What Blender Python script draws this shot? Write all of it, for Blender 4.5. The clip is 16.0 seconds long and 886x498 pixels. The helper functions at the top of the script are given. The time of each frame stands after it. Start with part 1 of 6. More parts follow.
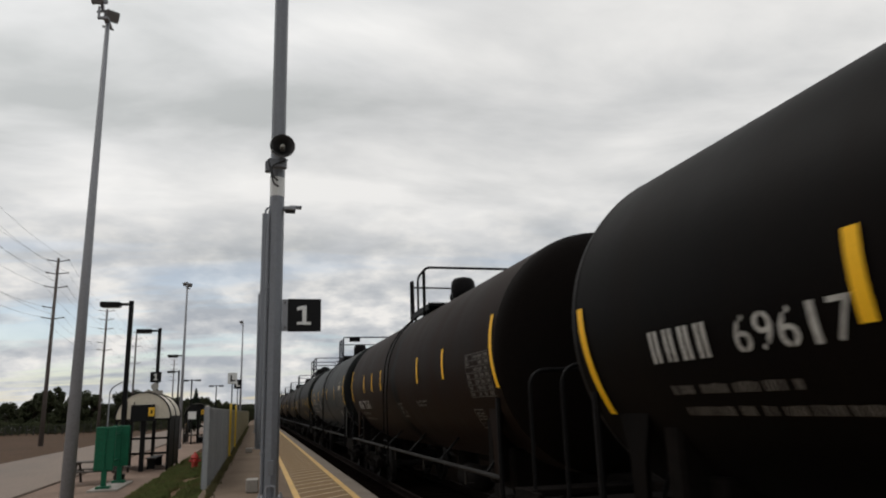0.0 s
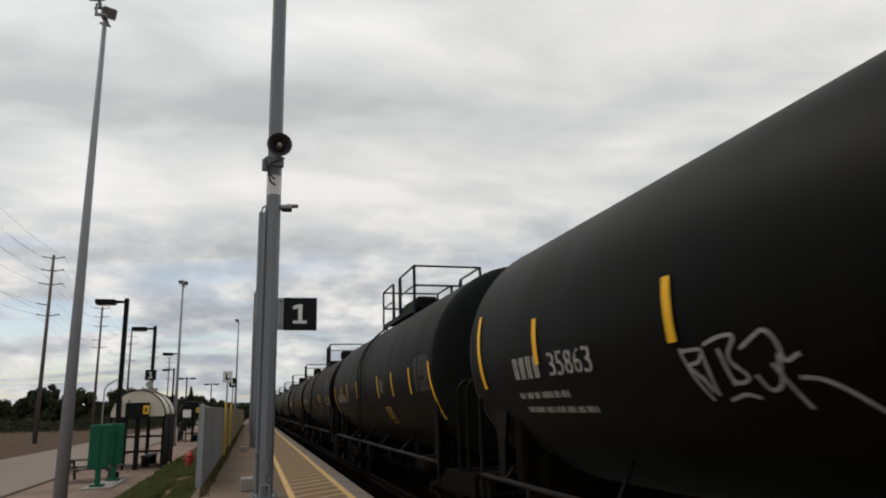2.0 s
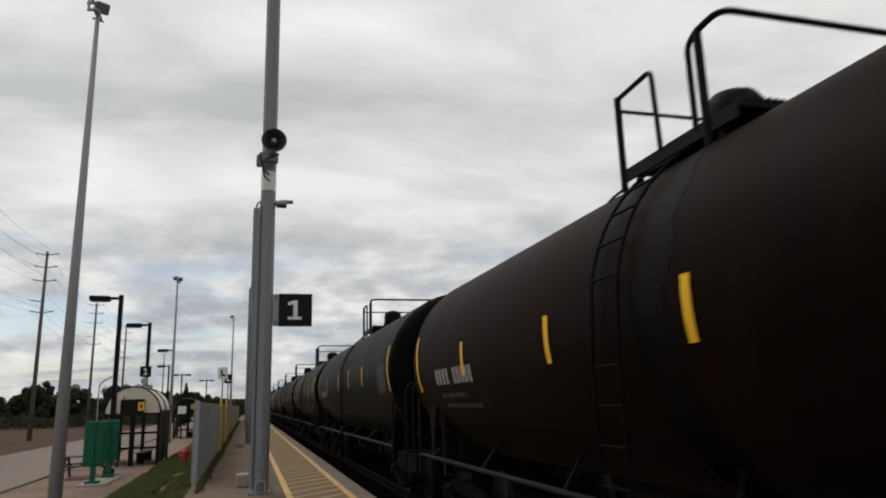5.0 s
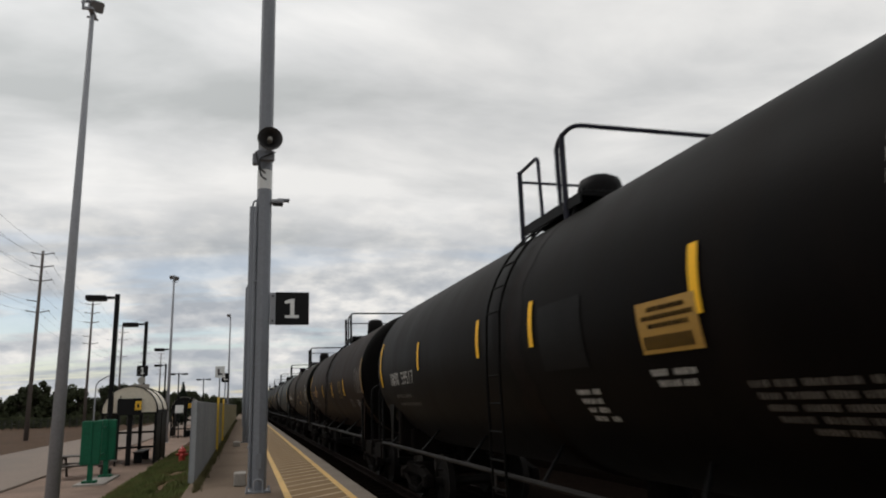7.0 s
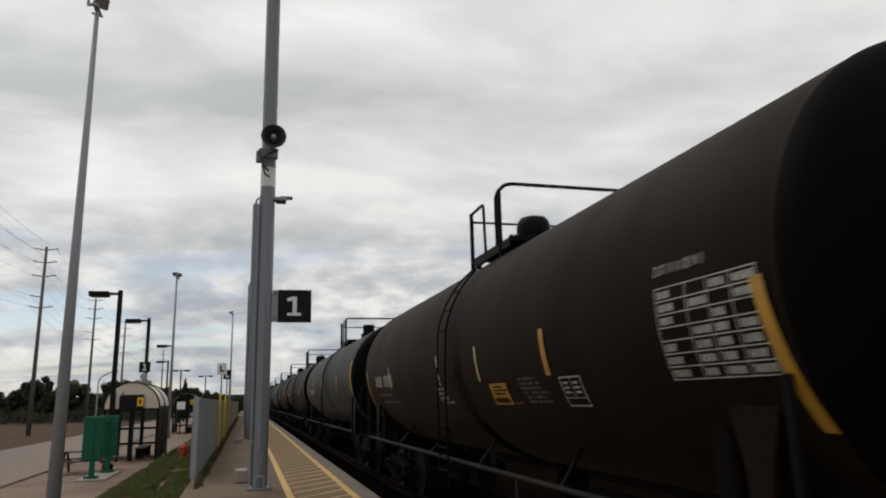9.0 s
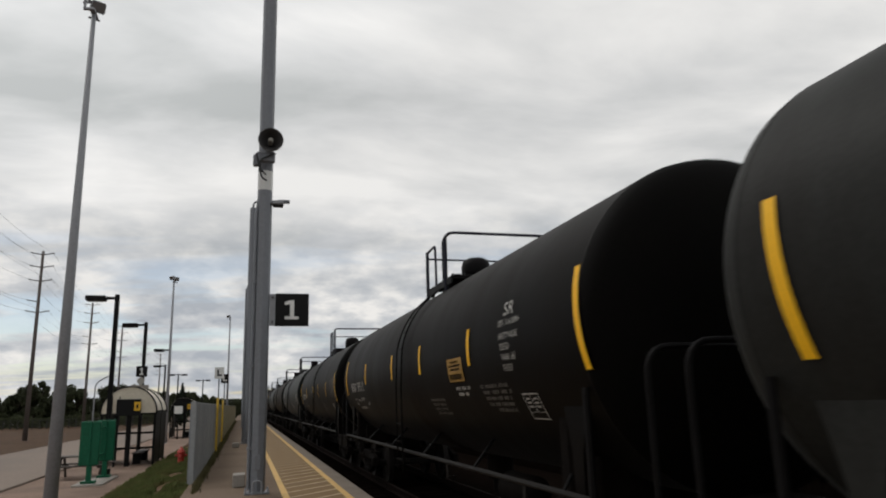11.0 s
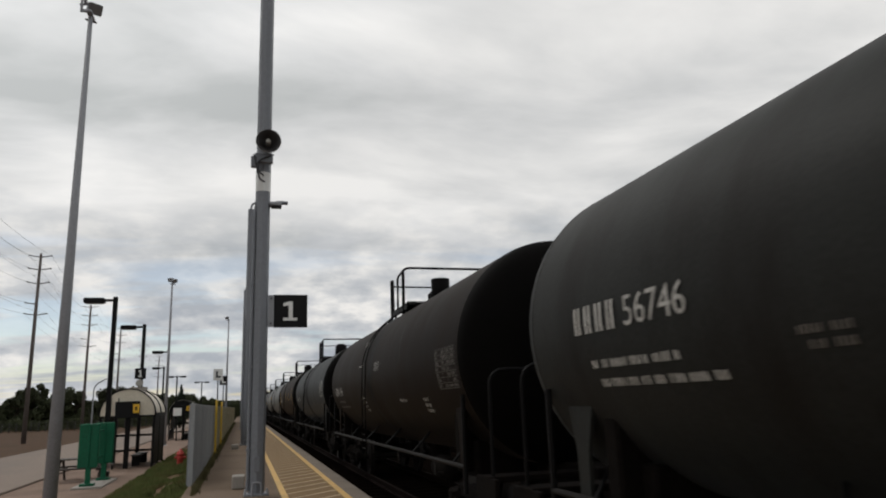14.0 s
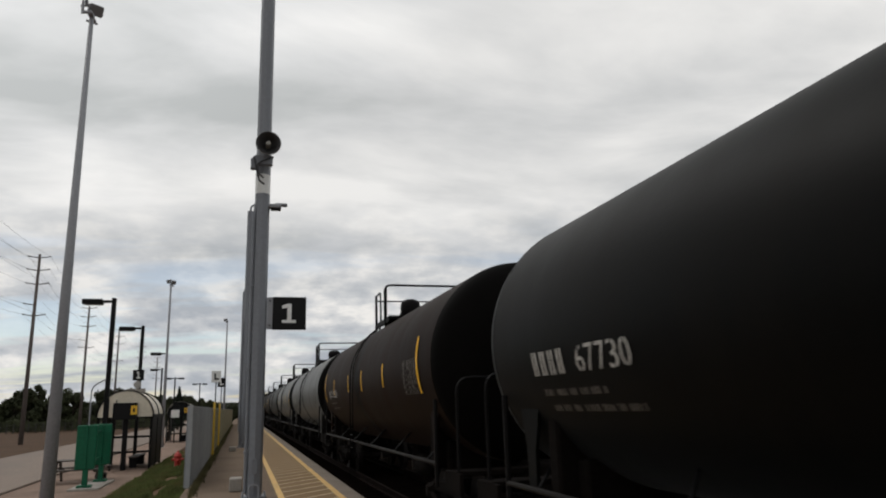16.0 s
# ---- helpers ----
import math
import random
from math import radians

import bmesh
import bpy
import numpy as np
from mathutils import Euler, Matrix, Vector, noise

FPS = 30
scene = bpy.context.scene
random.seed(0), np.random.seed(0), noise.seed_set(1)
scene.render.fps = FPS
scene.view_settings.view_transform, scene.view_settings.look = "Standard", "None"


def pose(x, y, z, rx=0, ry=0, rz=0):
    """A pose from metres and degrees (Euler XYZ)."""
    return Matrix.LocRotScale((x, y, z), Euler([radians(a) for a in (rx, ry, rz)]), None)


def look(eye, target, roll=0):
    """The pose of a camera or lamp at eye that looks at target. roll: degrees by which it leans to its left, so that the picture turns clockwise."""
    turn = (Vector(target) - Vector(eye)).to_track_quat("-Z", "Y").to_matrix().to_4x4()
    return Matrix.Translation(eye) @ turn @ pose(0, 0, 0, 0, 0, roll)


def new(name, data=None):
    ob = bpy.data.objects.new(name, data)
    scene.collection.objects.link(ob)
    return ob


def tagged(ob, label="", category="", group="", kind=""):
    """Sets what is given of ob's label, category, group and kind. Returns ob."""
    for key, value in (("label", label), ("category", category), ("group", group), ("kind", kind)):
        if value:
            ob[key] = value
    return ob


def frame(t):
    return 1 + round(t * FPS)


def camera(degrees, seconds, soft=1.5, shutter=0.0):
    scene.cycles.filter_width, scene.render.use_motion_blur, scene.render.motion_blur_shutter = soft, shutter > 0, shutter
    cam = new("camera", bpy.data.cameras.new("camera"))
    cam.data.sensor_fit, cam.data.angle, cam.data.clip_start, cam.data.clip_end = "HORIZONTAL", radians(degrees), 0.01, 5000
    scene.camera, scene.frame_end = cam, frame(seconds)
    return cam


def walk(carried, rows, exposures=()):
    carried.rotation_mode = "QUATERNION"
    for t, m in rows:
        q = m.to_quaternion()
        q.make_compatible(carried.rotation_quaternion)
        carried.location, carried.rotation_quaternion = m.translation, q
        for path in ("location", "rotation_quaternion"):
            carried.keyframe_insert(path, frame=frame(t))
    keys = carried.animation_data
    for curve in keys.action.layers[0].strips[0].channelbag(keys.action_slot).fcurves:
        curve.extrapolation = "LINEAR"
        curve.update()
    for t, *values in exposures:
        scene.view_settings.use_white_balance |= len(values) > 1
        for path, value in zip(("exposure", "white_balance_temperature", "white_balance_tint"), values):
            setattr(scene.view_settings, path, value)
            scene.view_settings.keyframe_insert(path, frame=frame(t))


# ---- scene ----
cam = camera(65.66, 16.0, soft=2.0, shutter=0.1)
PATH = [
    (0.0, pose(0, 0, 1.75, 102.90, 1.75, -14.77)),
    (0.5, pose(0, 0, 1.75, 102.97, 1.76, -14.77)),
    (1.0, pose(0, 0, 1.75, 103.16, 1.45, -15.04)),
    (1.5, pose(0, 0, 1.75, 103.19, 1.64, -14.82)),
    (2.0, pose(0, 0, 1.75, 102.87, 1.41, -15.15)),
    (2.5, pose(0, 0, 1.75, 103.14, 1.63, -15.12)),
    (3.0, pose(0, 0, 1.75, 103.13, 1.68, -15.13)),
    (3.5, pose(0, 0, 1.75, 103.27, 1.38, -15.13)),
    (4.0, pose(0, 0, 1.75, 103.04, 1.43, -15.28)),
    (6.5, pose(0, 0, 1.75, 102.18, 1.80, -15.74)),
    (7.0, pose(0, 0, 1.75, 102.31, 1.91, -15.73)),
    (7.5, pose(0, 0, 1.75, 102.33, 1.74, -15.65)),
    (8.0, pose(0, 0, 1.75, 102.35, 1.78, -15.62)),
    (8.5, pose(0, 0, 1.75, 102.39, 1.54, -15.72)),
    (9.0, pose(0, 0, 1.75, 102.22, 1.42, -15.61)),
    (11.5, pose(0, 0, 1.75, 102.51, 1.66, -15.80)),
    (12.0, pose(0, 0, 1.75, 102.21, 1.71, -15.53)),
    (12.5, pose(0, 0, 1.75, 102.39, 1.81, -15.76)),
    (13.0, pose(0, 0, 1.75, 102.42, 1.82, -15.69)),
    (13.5, pose(0, 0, 1.75, 102.60, 1.86, -15.76)),
    (14.0, pose(0, 0, 1.75, 102.51, 1.96, -15.85)),
    (14.5, pose(0, 0, 1.75, 102.49, 1.82, -15.93)),
    (15.0, pose(0, 0, 1.75, 102.53, 1.80, -15.87)),
    (15.5, pose(0, 0, 1.75, 102.69, 1.70, -15.84)),
    (16.0, pose(0, 0, 1.75, 102.77, 1.64, -15.99)),
]
walk(cam, PATH)

# ---------- world, sun ----------
world = bpy.data.worlds.new("overcast_sky")
scene.world = world
world.use_nodes = True
wn, wl = world.node_tree.nodes, world.node_tree.links
wn.clear()


def wnode(kind, **kw):
    n = wn.new(kind)
    for k, v in kw.items():
        if k == "ins":
            for i, val in v.items():
                n.inputs[i].default_value = val
        elif k == "operation":
            n.operation = v
        elif k == "noise_dimensions":
            n.noise_dimensions = v
    return n


SUN_EL, SUN_AZ = radians(52), radians(-30)  # azimuth from +y towards +x
sky = wn.new("ShaderNodeTexSky")
sky.sky_type = "NISHITA"
sky.sun_disc = False
sky.sun_elevation, sky.sun_rotation = SUN_EL, SUN_AZ
sky_gain = wnode("ShaderNodeVectorMath", operation="SCALE")
sky_gain.inputs["Scale"].default_value = 0.10
wl.new(sky.outputs[0], sky_gain.inputs[0])
tc = wn.new("ShaderNodeTexCoord")
sep = wn.new("ShaderNodeSeparateXYZ")
wl.new(tc.outputs["Generated"], sep.inputs[0])
zc_ = wnode("ShaderNodeMath", operation="MAXIMUM", ins={1: 0.0})
wl.new(sep.outputs[2], zc_.inputs[0])
zb = wnode("ShaderNodeMath", operation="ADD", ins={1: 0.14})
wl.new(zc_.outputs[0], zb.inputs[0])
dx = wnode("ShaderNodeMath", operation="DIVIDE")
dy = wnode("ShaderNodeMath", operation="DIVIDE")
wl.new(sep.outputs[0], dx.inputs[0]), wl.new(zb.outputs[0], dx.inputs[1])
wl.new(sep.outputs[1], dy.inputs[0]), wl.new(zb.outputs[0], dy.inputs[1])
plane = wn.new("ShaderNodeCombineXYZ")
wl.new(dx.outputs[0], plane.inputs[0]), wl.new(dy.outputs[0], plane.inputs[1])


def cloud_noise(scale, detail, rough, offset, stretch):
    mp = wn.new("ShaderNodeMapping")
    mp.inputs["Location"].default_value = offset
    mp.inputs["Rotation"].default_value = (0, 0, radians(20))
    mp.inputs["Scale"].default_value = stretch
    wl.new(plane.outputs[0], mp.inputs[0])
    n = wn.new("ShaderNodeTexNoise")
    n.inputs["Scale"].default_value, n.inputs["Detail"].default_value = scale, detail
    n.inputs["Roughness"].default_value, n.inputs["Distortion"].default_value = rough, 0.3
    wl.new(mp.outputs[0], n.inputs["Vector"])
    return n


big = cloud_noise(0.75, 3, 0.5, (2.3, 0.7, 0), (0.7, 1.1, 1))
fine = cloud_noise(1.7, 6, 0.52, (5.1, 3.2, 0), (0.75, 1.2, 1))
mixn = wnode("ShaderNodeMath", operation="MULTIPLY_ADD", ins={1: 0.55})
wl.new(fine.outputs[0], mixn.inputs[0])
half_big = wnode("ShaderNodeMath", operation="MULTIPLY", ins={1: 0.45})
wl.new(big.outputs[0], half_big.inputs[0])
wl.new(half_big.outputs[0], mixn.inputs[2])
ramp = wn.new("ShaderNodeValToRGB")
cr = ramp.color_ramp
cr.elements[0].position, cr.elements[0].color = 0.385, (0.47, 0.485, 0.485, 1)
cr.elements[1].position, cr.elements[1].color = 0.605, (0.89, 0.88, 0.862, 1)
mid = cr.elements.new(0.49)
mid.color = (0.66, 0.665, 0.665, 1)
low_map = wn.new("ShaderNodeMapping")
low_map.inputs["Scale"].default_value = (10.0, 10.0, 24.0)
wl.new(tc.outputs["Generated"], low_map.inputs[0])
puffs = wn.new("ShaderNodeTexNoise")
puffs.inputs["Scale"].default_value, puffs.inputs["Detail"].default_value = 1.35, 6
puffs.inputs["Roughness"].default_value = 0.55
wl.new(low_map.outputs[0], puffs.inputs["Vector"])
puff_ramp = wn.new("ShaderNodeValToRGB")
pr = puff_ramp.color_ramp
pr.elements[0].position, pr.elements[0].color = 0.36, (0.43, 0.46, 0.505, 1)
pr.elements[1].position, pr.elements[1].color = 0.64, (0.90, 0.88, 0.85, 1)
pr.elements.new(0.50).color = (0.60, 0.615, 0.635, 1)
wl.new(puffs.outputs[0], puff_ramp.inputs[0])
low_f = wnode("ShaderNodeMapRange")
low_f.inputs["From Min"].default_value, low_f.inputs["From Max"].default_value = 0.12, 0.30
low_f.inputs["To Min"].default_value, low_f.inputs["To Max"].default_value = 1.0, 0.0
wl.new(sep.outputs[2], low_f.inputs[0])
wl.new(mixn.outputs[0], ramp.inputs[0])
cloud_mix = wn.new("ShaderNodeMix")
cloud_mix.data_type = "RGBA"
wl.new(low_f.outputs[0], cloud_mix.inputs[0])
wl.new(ramp.outputs[0], cloud_mix.inputs[6]), wl.new(puff_ramp.outputs[0], cloud_mix.inputs[7])
# blue gaps between the clouds, low over the horizon
gap_noise = cloud_noise(1.3, 5, 0.55, (9.4, 1.2, 0), (0.45, 1.3, 1))
gap = wnode("ShaderNodeMapRange")
gap.inputs["From Min"].default_value, gap.inputs["From Max"].default_value = 0.50, 0.60
wl.new(gap_noise.outputs[0], gap.inputs[0])
low = wnode("ShaderNodeMapRange")
low.inputs["From Min"].default_value, low.inputs["From Max"].default_value = 0.10, 0.26
low.inputs["To Min"].default_value, low.inputs["To Max"].default_value = 0.85, 0.0
wl.new(sep.outputs[2], low.inputs[0])
gapf = wnode("ShaderNodeMath", operation="MULTIPLY")
wl.new(gap.outputs[0], gapf.inputs[0]), wl.new(low.outputs[0], gapf.inputs[1])
mixc = wn.new("ShaderNodeMix")
mixc.data_type = "RGBA"
wl.new(gapf.outputs[0], mixc.inputs[0])
wl.new(cloud_mix.outputs[2], mixc.inputs[6]), wl.new(sky_gain.outputs[0], mixc.inputs[7])
# the cloud is thinner and brighter round the hidden sun
SUN_DIR = Vector((math.sin(SUN_AZ) * math.cos(SUN_EL), math.cos(SUN_AZ) * math.cos(SUN_EL), math.sin(SUN_EL)))
near_sun = wnode("ShaderNodeVectorMath", operation="DOT_PRODUCT")
near_sun.inputs[1].default_value = SUN_DIR
wl.new(tc.outputs["Generated"], near_sun.inputs[0])
sun_glow = wnode("ShaderNodeMapRange")
sun_glow.inputs["From Min"].default_value, sun_glow.inputs["From Max"].default_value = 0.74, 1.0
sun_glow.inputs["To Min"].default_value, sun_glow.inputs["To Max"].default_value = 0.95, 1.40
wl.new(near_sun.outputs["Value"], sun_glow.inputs[0])
bg = wn.new("ShaderNodeBackground")
wl.new(sun_glow.outputs[0], bg.inputs["Strength"])
wl.new(mixc.outputs[2], bg.inputs[0])
wout = wn.new("ShaderNodeOutputWorld")
wl.new(bg.outputs[0], wout.inputs[0])

sun_data = bpy.data.lights.new("sun", "SUN")
sun_data.energy, sun_data.angle, sun_data.color = 0.7, radians(16), (1.0, 0.97, 0.93)
sun = new("sun", sun_data)
sun.matrix_world = look(SUN_DIR * 60, (0, 0, 0))


# ---------- materials ----------
def material(name, color, rough=0.6, metal=0.0, var=0.25, grain=30.0, large=1.2, bump=0.15, stain=None, stain_amount=0.35,
             stretch=(1, 1, 1), spec=0.5, random=0.0):
    """Procedural paint, stone or metal: fine grain, large stains, relief."""
    m = bpy.data.materials.new(name)
    m.use_nodes = True
    nt = m.node_tree
    n, l = nt.nodes, nt.links
    b = n["Principled BSDF"]
    b.inputs["Metallic"].default_value = metal
    b.inputs["Specular IOR Level"].default_value = spec
    co = n.new("ShaderNodeTexCoord")
    mp = n.new("ShaderNodeMapping")
    mp.inputs["Scale"].default_value = stretch
    l.new(co.outputs["Object"], mp.inputs[0])
    fine_n = n.new("ShaderNodeTexNoise")
    fine_n.inputs["Scale"].default_value, fine_n.inputs["Detail"].default_value = grain, 4
    l.new(co.outputs["Object"], fine_n.inputs["Vector"])
    big_n = n.new("ShaderNodeTexNoise")
    big_n.inputs["Scale"].default_value, big_n.inputs["Detail"].default_value = large, 6
    big_n.inputs["Roughness"].default_value = 0.65
    l.new(mp.outputs[0], big_n.inputs["Vector"])
    base = Vector(color)
    r1 = n.new("ShaderNodeValToRGB")
    r1.color_ramp.elements[0].position, r1.color_ramp.elements[1].position = 0.3, 0.7
    r1.color_ramp.elements[0].color = (*(base * (1 - var)), 1)
    r1.color_ramp.elements[1].color = (*(base * (1 + var)), 1)
    l.new(fine_n.outputs[0], r1.inputs[0])
    mask = n.new("ShaderNodeMapRange")
    mask.inputs["From Min"].default_value, mask.inputs["From Max"].default_value = 0.45, 0.68
    mask.inputs["To Max"].default_value = stain_amount
    l.new(big_n.outputs[0], mask.inputs[0])
    mx = n.new("ShaderNodeMix")
    mx.data_type = "RGBA"
    l.new(mask.outputs[0], mx.inputs[0])
    l.new(r1.outputs[0], mx.inputs[6])
    mx.inputs[7].default_value = (*(Vector(stain) if stain else base * 0.55), 1)
    last = mx.outputs[2]
    if random:
        info = n.new("ShaderNodeObjectInfo")
        rr = n.new("ShaderNodeMapRange")
        rr.inputs["To Min"].default_value, rr.inputs["To Max"].default_value = 1 - random, 1 + random
        l.new(info.outputs["Random"], rr.inputs[0])
        sc = n.new("ShaderNodeVectorMath")
        sc.operation = "SCALE"
        l.new(last, sc.inputs[0]), l.new(rr.outputs[0], sc.inputs["Scale"])
        last = sc.outputs[0]
    l.new(last, b.inputs["Base Color"])
    rg = n.new("ShaderNodeMapRange")
    rg.inputs["To Min"].default_value, rg.inputs["To Max"].default_value = max(rough - 0.1, 0.05), min(rough + 0.12, 1)
    l.new(big_n.outputs[0], rg.inputs[0])
    l.new(rg.outputs[0], b.inputs["Roughness"])
    bp = n.new("ShaderNodeBump")
    bp.inputs["Strength"].default_value, bp.inputs["Distance"].default_value = bump, 0.02
    l.new(fine_n.outputs[0], bp.inputs["Height"])
    l.new(bp.outputs[0], b.inputs["Normal"])
    return m


def glass(name, color=(0.8, 0.85, 0.85), rough=0.05):
    m = bpy.data.materials.new(name)
    m.use_nodes = True
    b = m.node_tree.nodes["Principled BSDF"]
    b.inputs["Base Color"].default_value = (*color, 1)
    b.inputs["Roughness"].default_value = rough
    b.inputs["Transmission Weight"].default_value = 1.0
    b.inputs["IOR"].default_value = 1.2
    return m


def sheened(m, weight, tint):
    """Tinted sheen standing in for sky reflection on paint viewed at a slant."""
    b = m.node_tree.nodes["Principled BSDF"]
    b.inputs["Sheen Weight"].default_value = weight
    b.inputs["Sheen Roughness"].default_value = 0.35
    b.inputs["Sheen Tint"].default_value = (*tint, 1)
    return m


STREAK = (0.55, 1.25, 0.40)


def tank_paint(name, color, stain, rough, spec, slant_sheen, tint, var=0.25):
    """Weathered tank paint with a sheen standing in for slanting sky reflection."""
    m = material("tank_" + name, color, rough, stain=stain, stretch=STREAK, var=var, large=0.9, bump=0.05, stain_amount=0.75, spec=spec)
    return sheened(m, slant_sheen, tint)


TANK = {
    "black": tank_paint("black", (0.0025, 0.0018, 0.0016), (0.0058, 0.0039, 0.0029), 0.50, 0.032, 0.021, (1.0, 0.90, 0.80)),
    "brown": tank_paint("brown", (0.0052, 0.0022, 0.0014), (0.0150, 0.0066, 0.0040), 0.52, 0.025, 0.028, (1.0, 0.70, 0.52)),
    "soot": tank_paint("soot", (0.0048, 0.0029, 0.0021), (0.0125, 0.0080, 0.0054), 0.54, 0.030, 0.026, (1.0, 0.78, 0.60)),
    "grey": tank_paint("grey", (0.0215, 0.0220, 0.0205), (0.0115, 0.0092, 0.0080), 0.50, 0.05, 0.045, (1.0, 0.99, 0.96), 0.18),
    "slate": tank_paint("slate", (0.0028, 0.0029, 0.0028), (0.0058, 0.0050, 0.0042), 0.45, 0.038, 0.05, (1.0, 1.0, 0.98), 0.2),
    "silver": tank_paint("silver", (0.085, 0.085, 0.081), (0.034, 0.029, 0.024), 0.45, 0.20, 0.05, (1.0, 0.98, 0.95), 0.15),
    "dust": tank_paint("dust", (0.0125, 0.0078, 0.0052), (0.0060, 0.0036, 0.0024), 0.56, 0.03, 0.04, (1.0, 0.76, 0.56)),
}
# Front heads; in 'dark' the shade on the head is put into the colour.
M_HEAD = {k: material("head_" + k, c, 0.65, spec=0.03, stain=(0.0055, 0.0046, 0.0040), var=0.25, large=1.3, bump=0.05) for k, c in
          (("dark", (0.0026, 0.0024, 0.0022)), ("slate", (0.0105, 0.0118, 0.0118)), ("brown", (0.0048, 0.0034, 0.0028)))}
M_IRON = material("black_iron", (0.0050, 0.0048, 0.0052), 0.55, var=0.3, stain=(0.011, 0.0085, 0.007), spec=0.08)
# Darker copy of the iron; the shade that hides the ladders is in its colour.
M_LADDER = material("dimmed_ladder_iron", (0.0028, 0.0025, 0.0024), 0.6, var=0.3, stain=(0.0055, 0.0042, 0.0035), spec=0.04)
M_BLUE_IRON = material("blue_black_rail_paint", (0.010, 0.010, 0.021), 0.45, var=0.25, spec=0.2)
# Undergear and wheels: grime, with the shade under the cars added to the colour.
M_UNDER = material("shaded_undergear_grime", (0.0055, 0.0045, 0.0040), 0.85, var=0.35, stain=(0.014, 0.010, 0.008), grain=18, spec=0.04)
M_WHEEL = material("wheel_steel", (0.013, 0.011, 0.010), 0.65, metal=0.2, var=0.3, spec=0.12)
M_TAPE = material("yellow_reflective_tape", (0.86, 0.47, 0.010), 0.48, spec=0.2, var=0.08, grain=60, stain=(0.55, 0.30, 0.02), stain_amount=0.25, bump=0.02)
# Darker copy of the yellow tape; shade on the dust car's strips is in it.
M_TAPE_DARK = material("dark_amber_tape", (0.40, 0.21, 0.02), 0.5, var=0.15, grain=40, stain=(0.22, 0.12, 0.02), stain_amount=0.5, bump=0.02)
# Paler tape for the narrow middle strips of the dust car.
M_TAPE_PALE = material("pale_tape", (0.55, 0.45, 0.22), 0.5, var=0.1, stain=(0.35, 0.28, 0.14))
M_STENCIL = material("white_stencil_paint", (0.40, 0.385, 0.355), 0.6, var=0.2, grain=26, stain=(0.13, 0.12, 0.105), large=6, stain_amount=0.5, bump=0.02)
M_STENCIL_DIM = material("dull_stencil_paint", (0.095, 0.083, 0.070), 0.65, var=0.25, grain=26, stain=(0.03, 0.026, 0.022), large=5, stain_amount=0.6, bump=0.02)
M_STENCIL_RUST = material("rusty_stencil_paint", (0.28, 0.15, 0.09), 0.65, var=0.2, stain=(0.12, 0.07, 0.05), large=5, bump=0.02)
M_PLACARD = material("orange_yellow_placard", (0.34, 0.185, 0.022), 0.55, var=0.12, stain=(0.20, 0.105, 0.018), large=3, bump=0.02)
M_PLACARD_OLD = material("faded_ochre_placard", (0.115, 0.075, 0.018), 0.6, var=0.3, grain=8, stain=(0.035, 0.022, 0.009), large=4, stain_amount=0.8, bump=0.02, spec=0.1)
M_DRIP = material("pale_dried_drip", (0.035, 0.032, 0.029), 0.6, var=0.3, grain=12, bump=0.02, spec=0.1)
M_BEIGE = material("beige_patch_paint", (0.45, 0.36, 0.24), 0.6, var=0.1, bump=0.02)
M_DARK_PATCH = material("fresh_black_patch", (0.0072, 0.0066, 0.0062), 0.5, var=0.15, bump=0.02, spec=0.05)
M_GRAFFITI = material("pale_spray_paint", (0.25, 0.25, 0.25), 0.6, var=0.25, grain=12, bump=0.01)
M_REDDISH = material("oil_run_film", (0.0026, 0.0018, 0.0015), 0.5, var=0.5, grain=6, stain=(0.0065, 0.0040, 0.0029), stain_amount=0.7, spec=0.04)

M_POLE = material("grey_painted_pole", (0.17, 0.18, 0.20), 0.5, var=0.08, grain=14, stain=(0.12, 0.125, 0.135), large=0.8, bump=0.03, stretch=(1, 1, 0.15))
M_GALV = material("galvanised_pole", (0.255, 0.262, 0.28), 0.5, metal=0.0, var=0.1, grain=20, stain=(0.20, 0.20, 0.21), large=0.7, bump=0.03, stretch=(1, 1, 0.15))
M_BLACKPOST = material("black_lamp_post_paint", (0.0065, 0.0062, 0.0062), 0.5, var=0.2, bump=0.03, spec=0.12)
M_FENCE = material("grey_fence_sheet", (0.30, 0.31, 0.315), 0.55, metal=0.0, var=0.1, grain=16, stain=(0.20, 0.19, 0.175), large=1.6, bump=0.04, stretch=(1, 1, 0.2), random=0.08)
M_TANFENCE = material("tan_fence_sheet", (0.30, 0.27, 0.18), 0.6, var=0.12, stain=(0.19, 0.17, 0.12), large=1.2, stretch=(1, 1, 0.2), random=0.08)
M_YELLOW = material("yellow_post_paint", (0.70, 0.46, 0.04), 0.45, var=0.08, stain=(0.5, 0.32, 0.05), bump=0.03)
M_PLATFORM = material("platform_asphalt", (0.165, 0.120, 0.086), 0.9, var=0.22, grain=26, stain=(0.110, 0.079, 0.055), stain_amount=0.75, large=0.55, bump=0.25, spec=0.12)
M_HATCHBED = material("tan_platform_strip", (0.215, 0.138, 0.068), 0.85, var=0.2, grain=24, stain=(0.17, 0.125, 0.08), large=0.7, bump=0.2, spec=0.12)
M_CURB = material("platform_edge_concrete", (0.20, 0.165, 0.135), 0.85, var=0.2, grain=24, stain=(0.11, 0.09, 0.075), large=0.9, bump=0.2, spec=0.12)
M_LINE = material("yellow_line_paint", (0.62, 0.38, 0.11), 0.7, var=0.15, grain=22, stain=(0.34, 0.25, 0.12), large=1.6, stain_amount=0.6, bump=0.1)
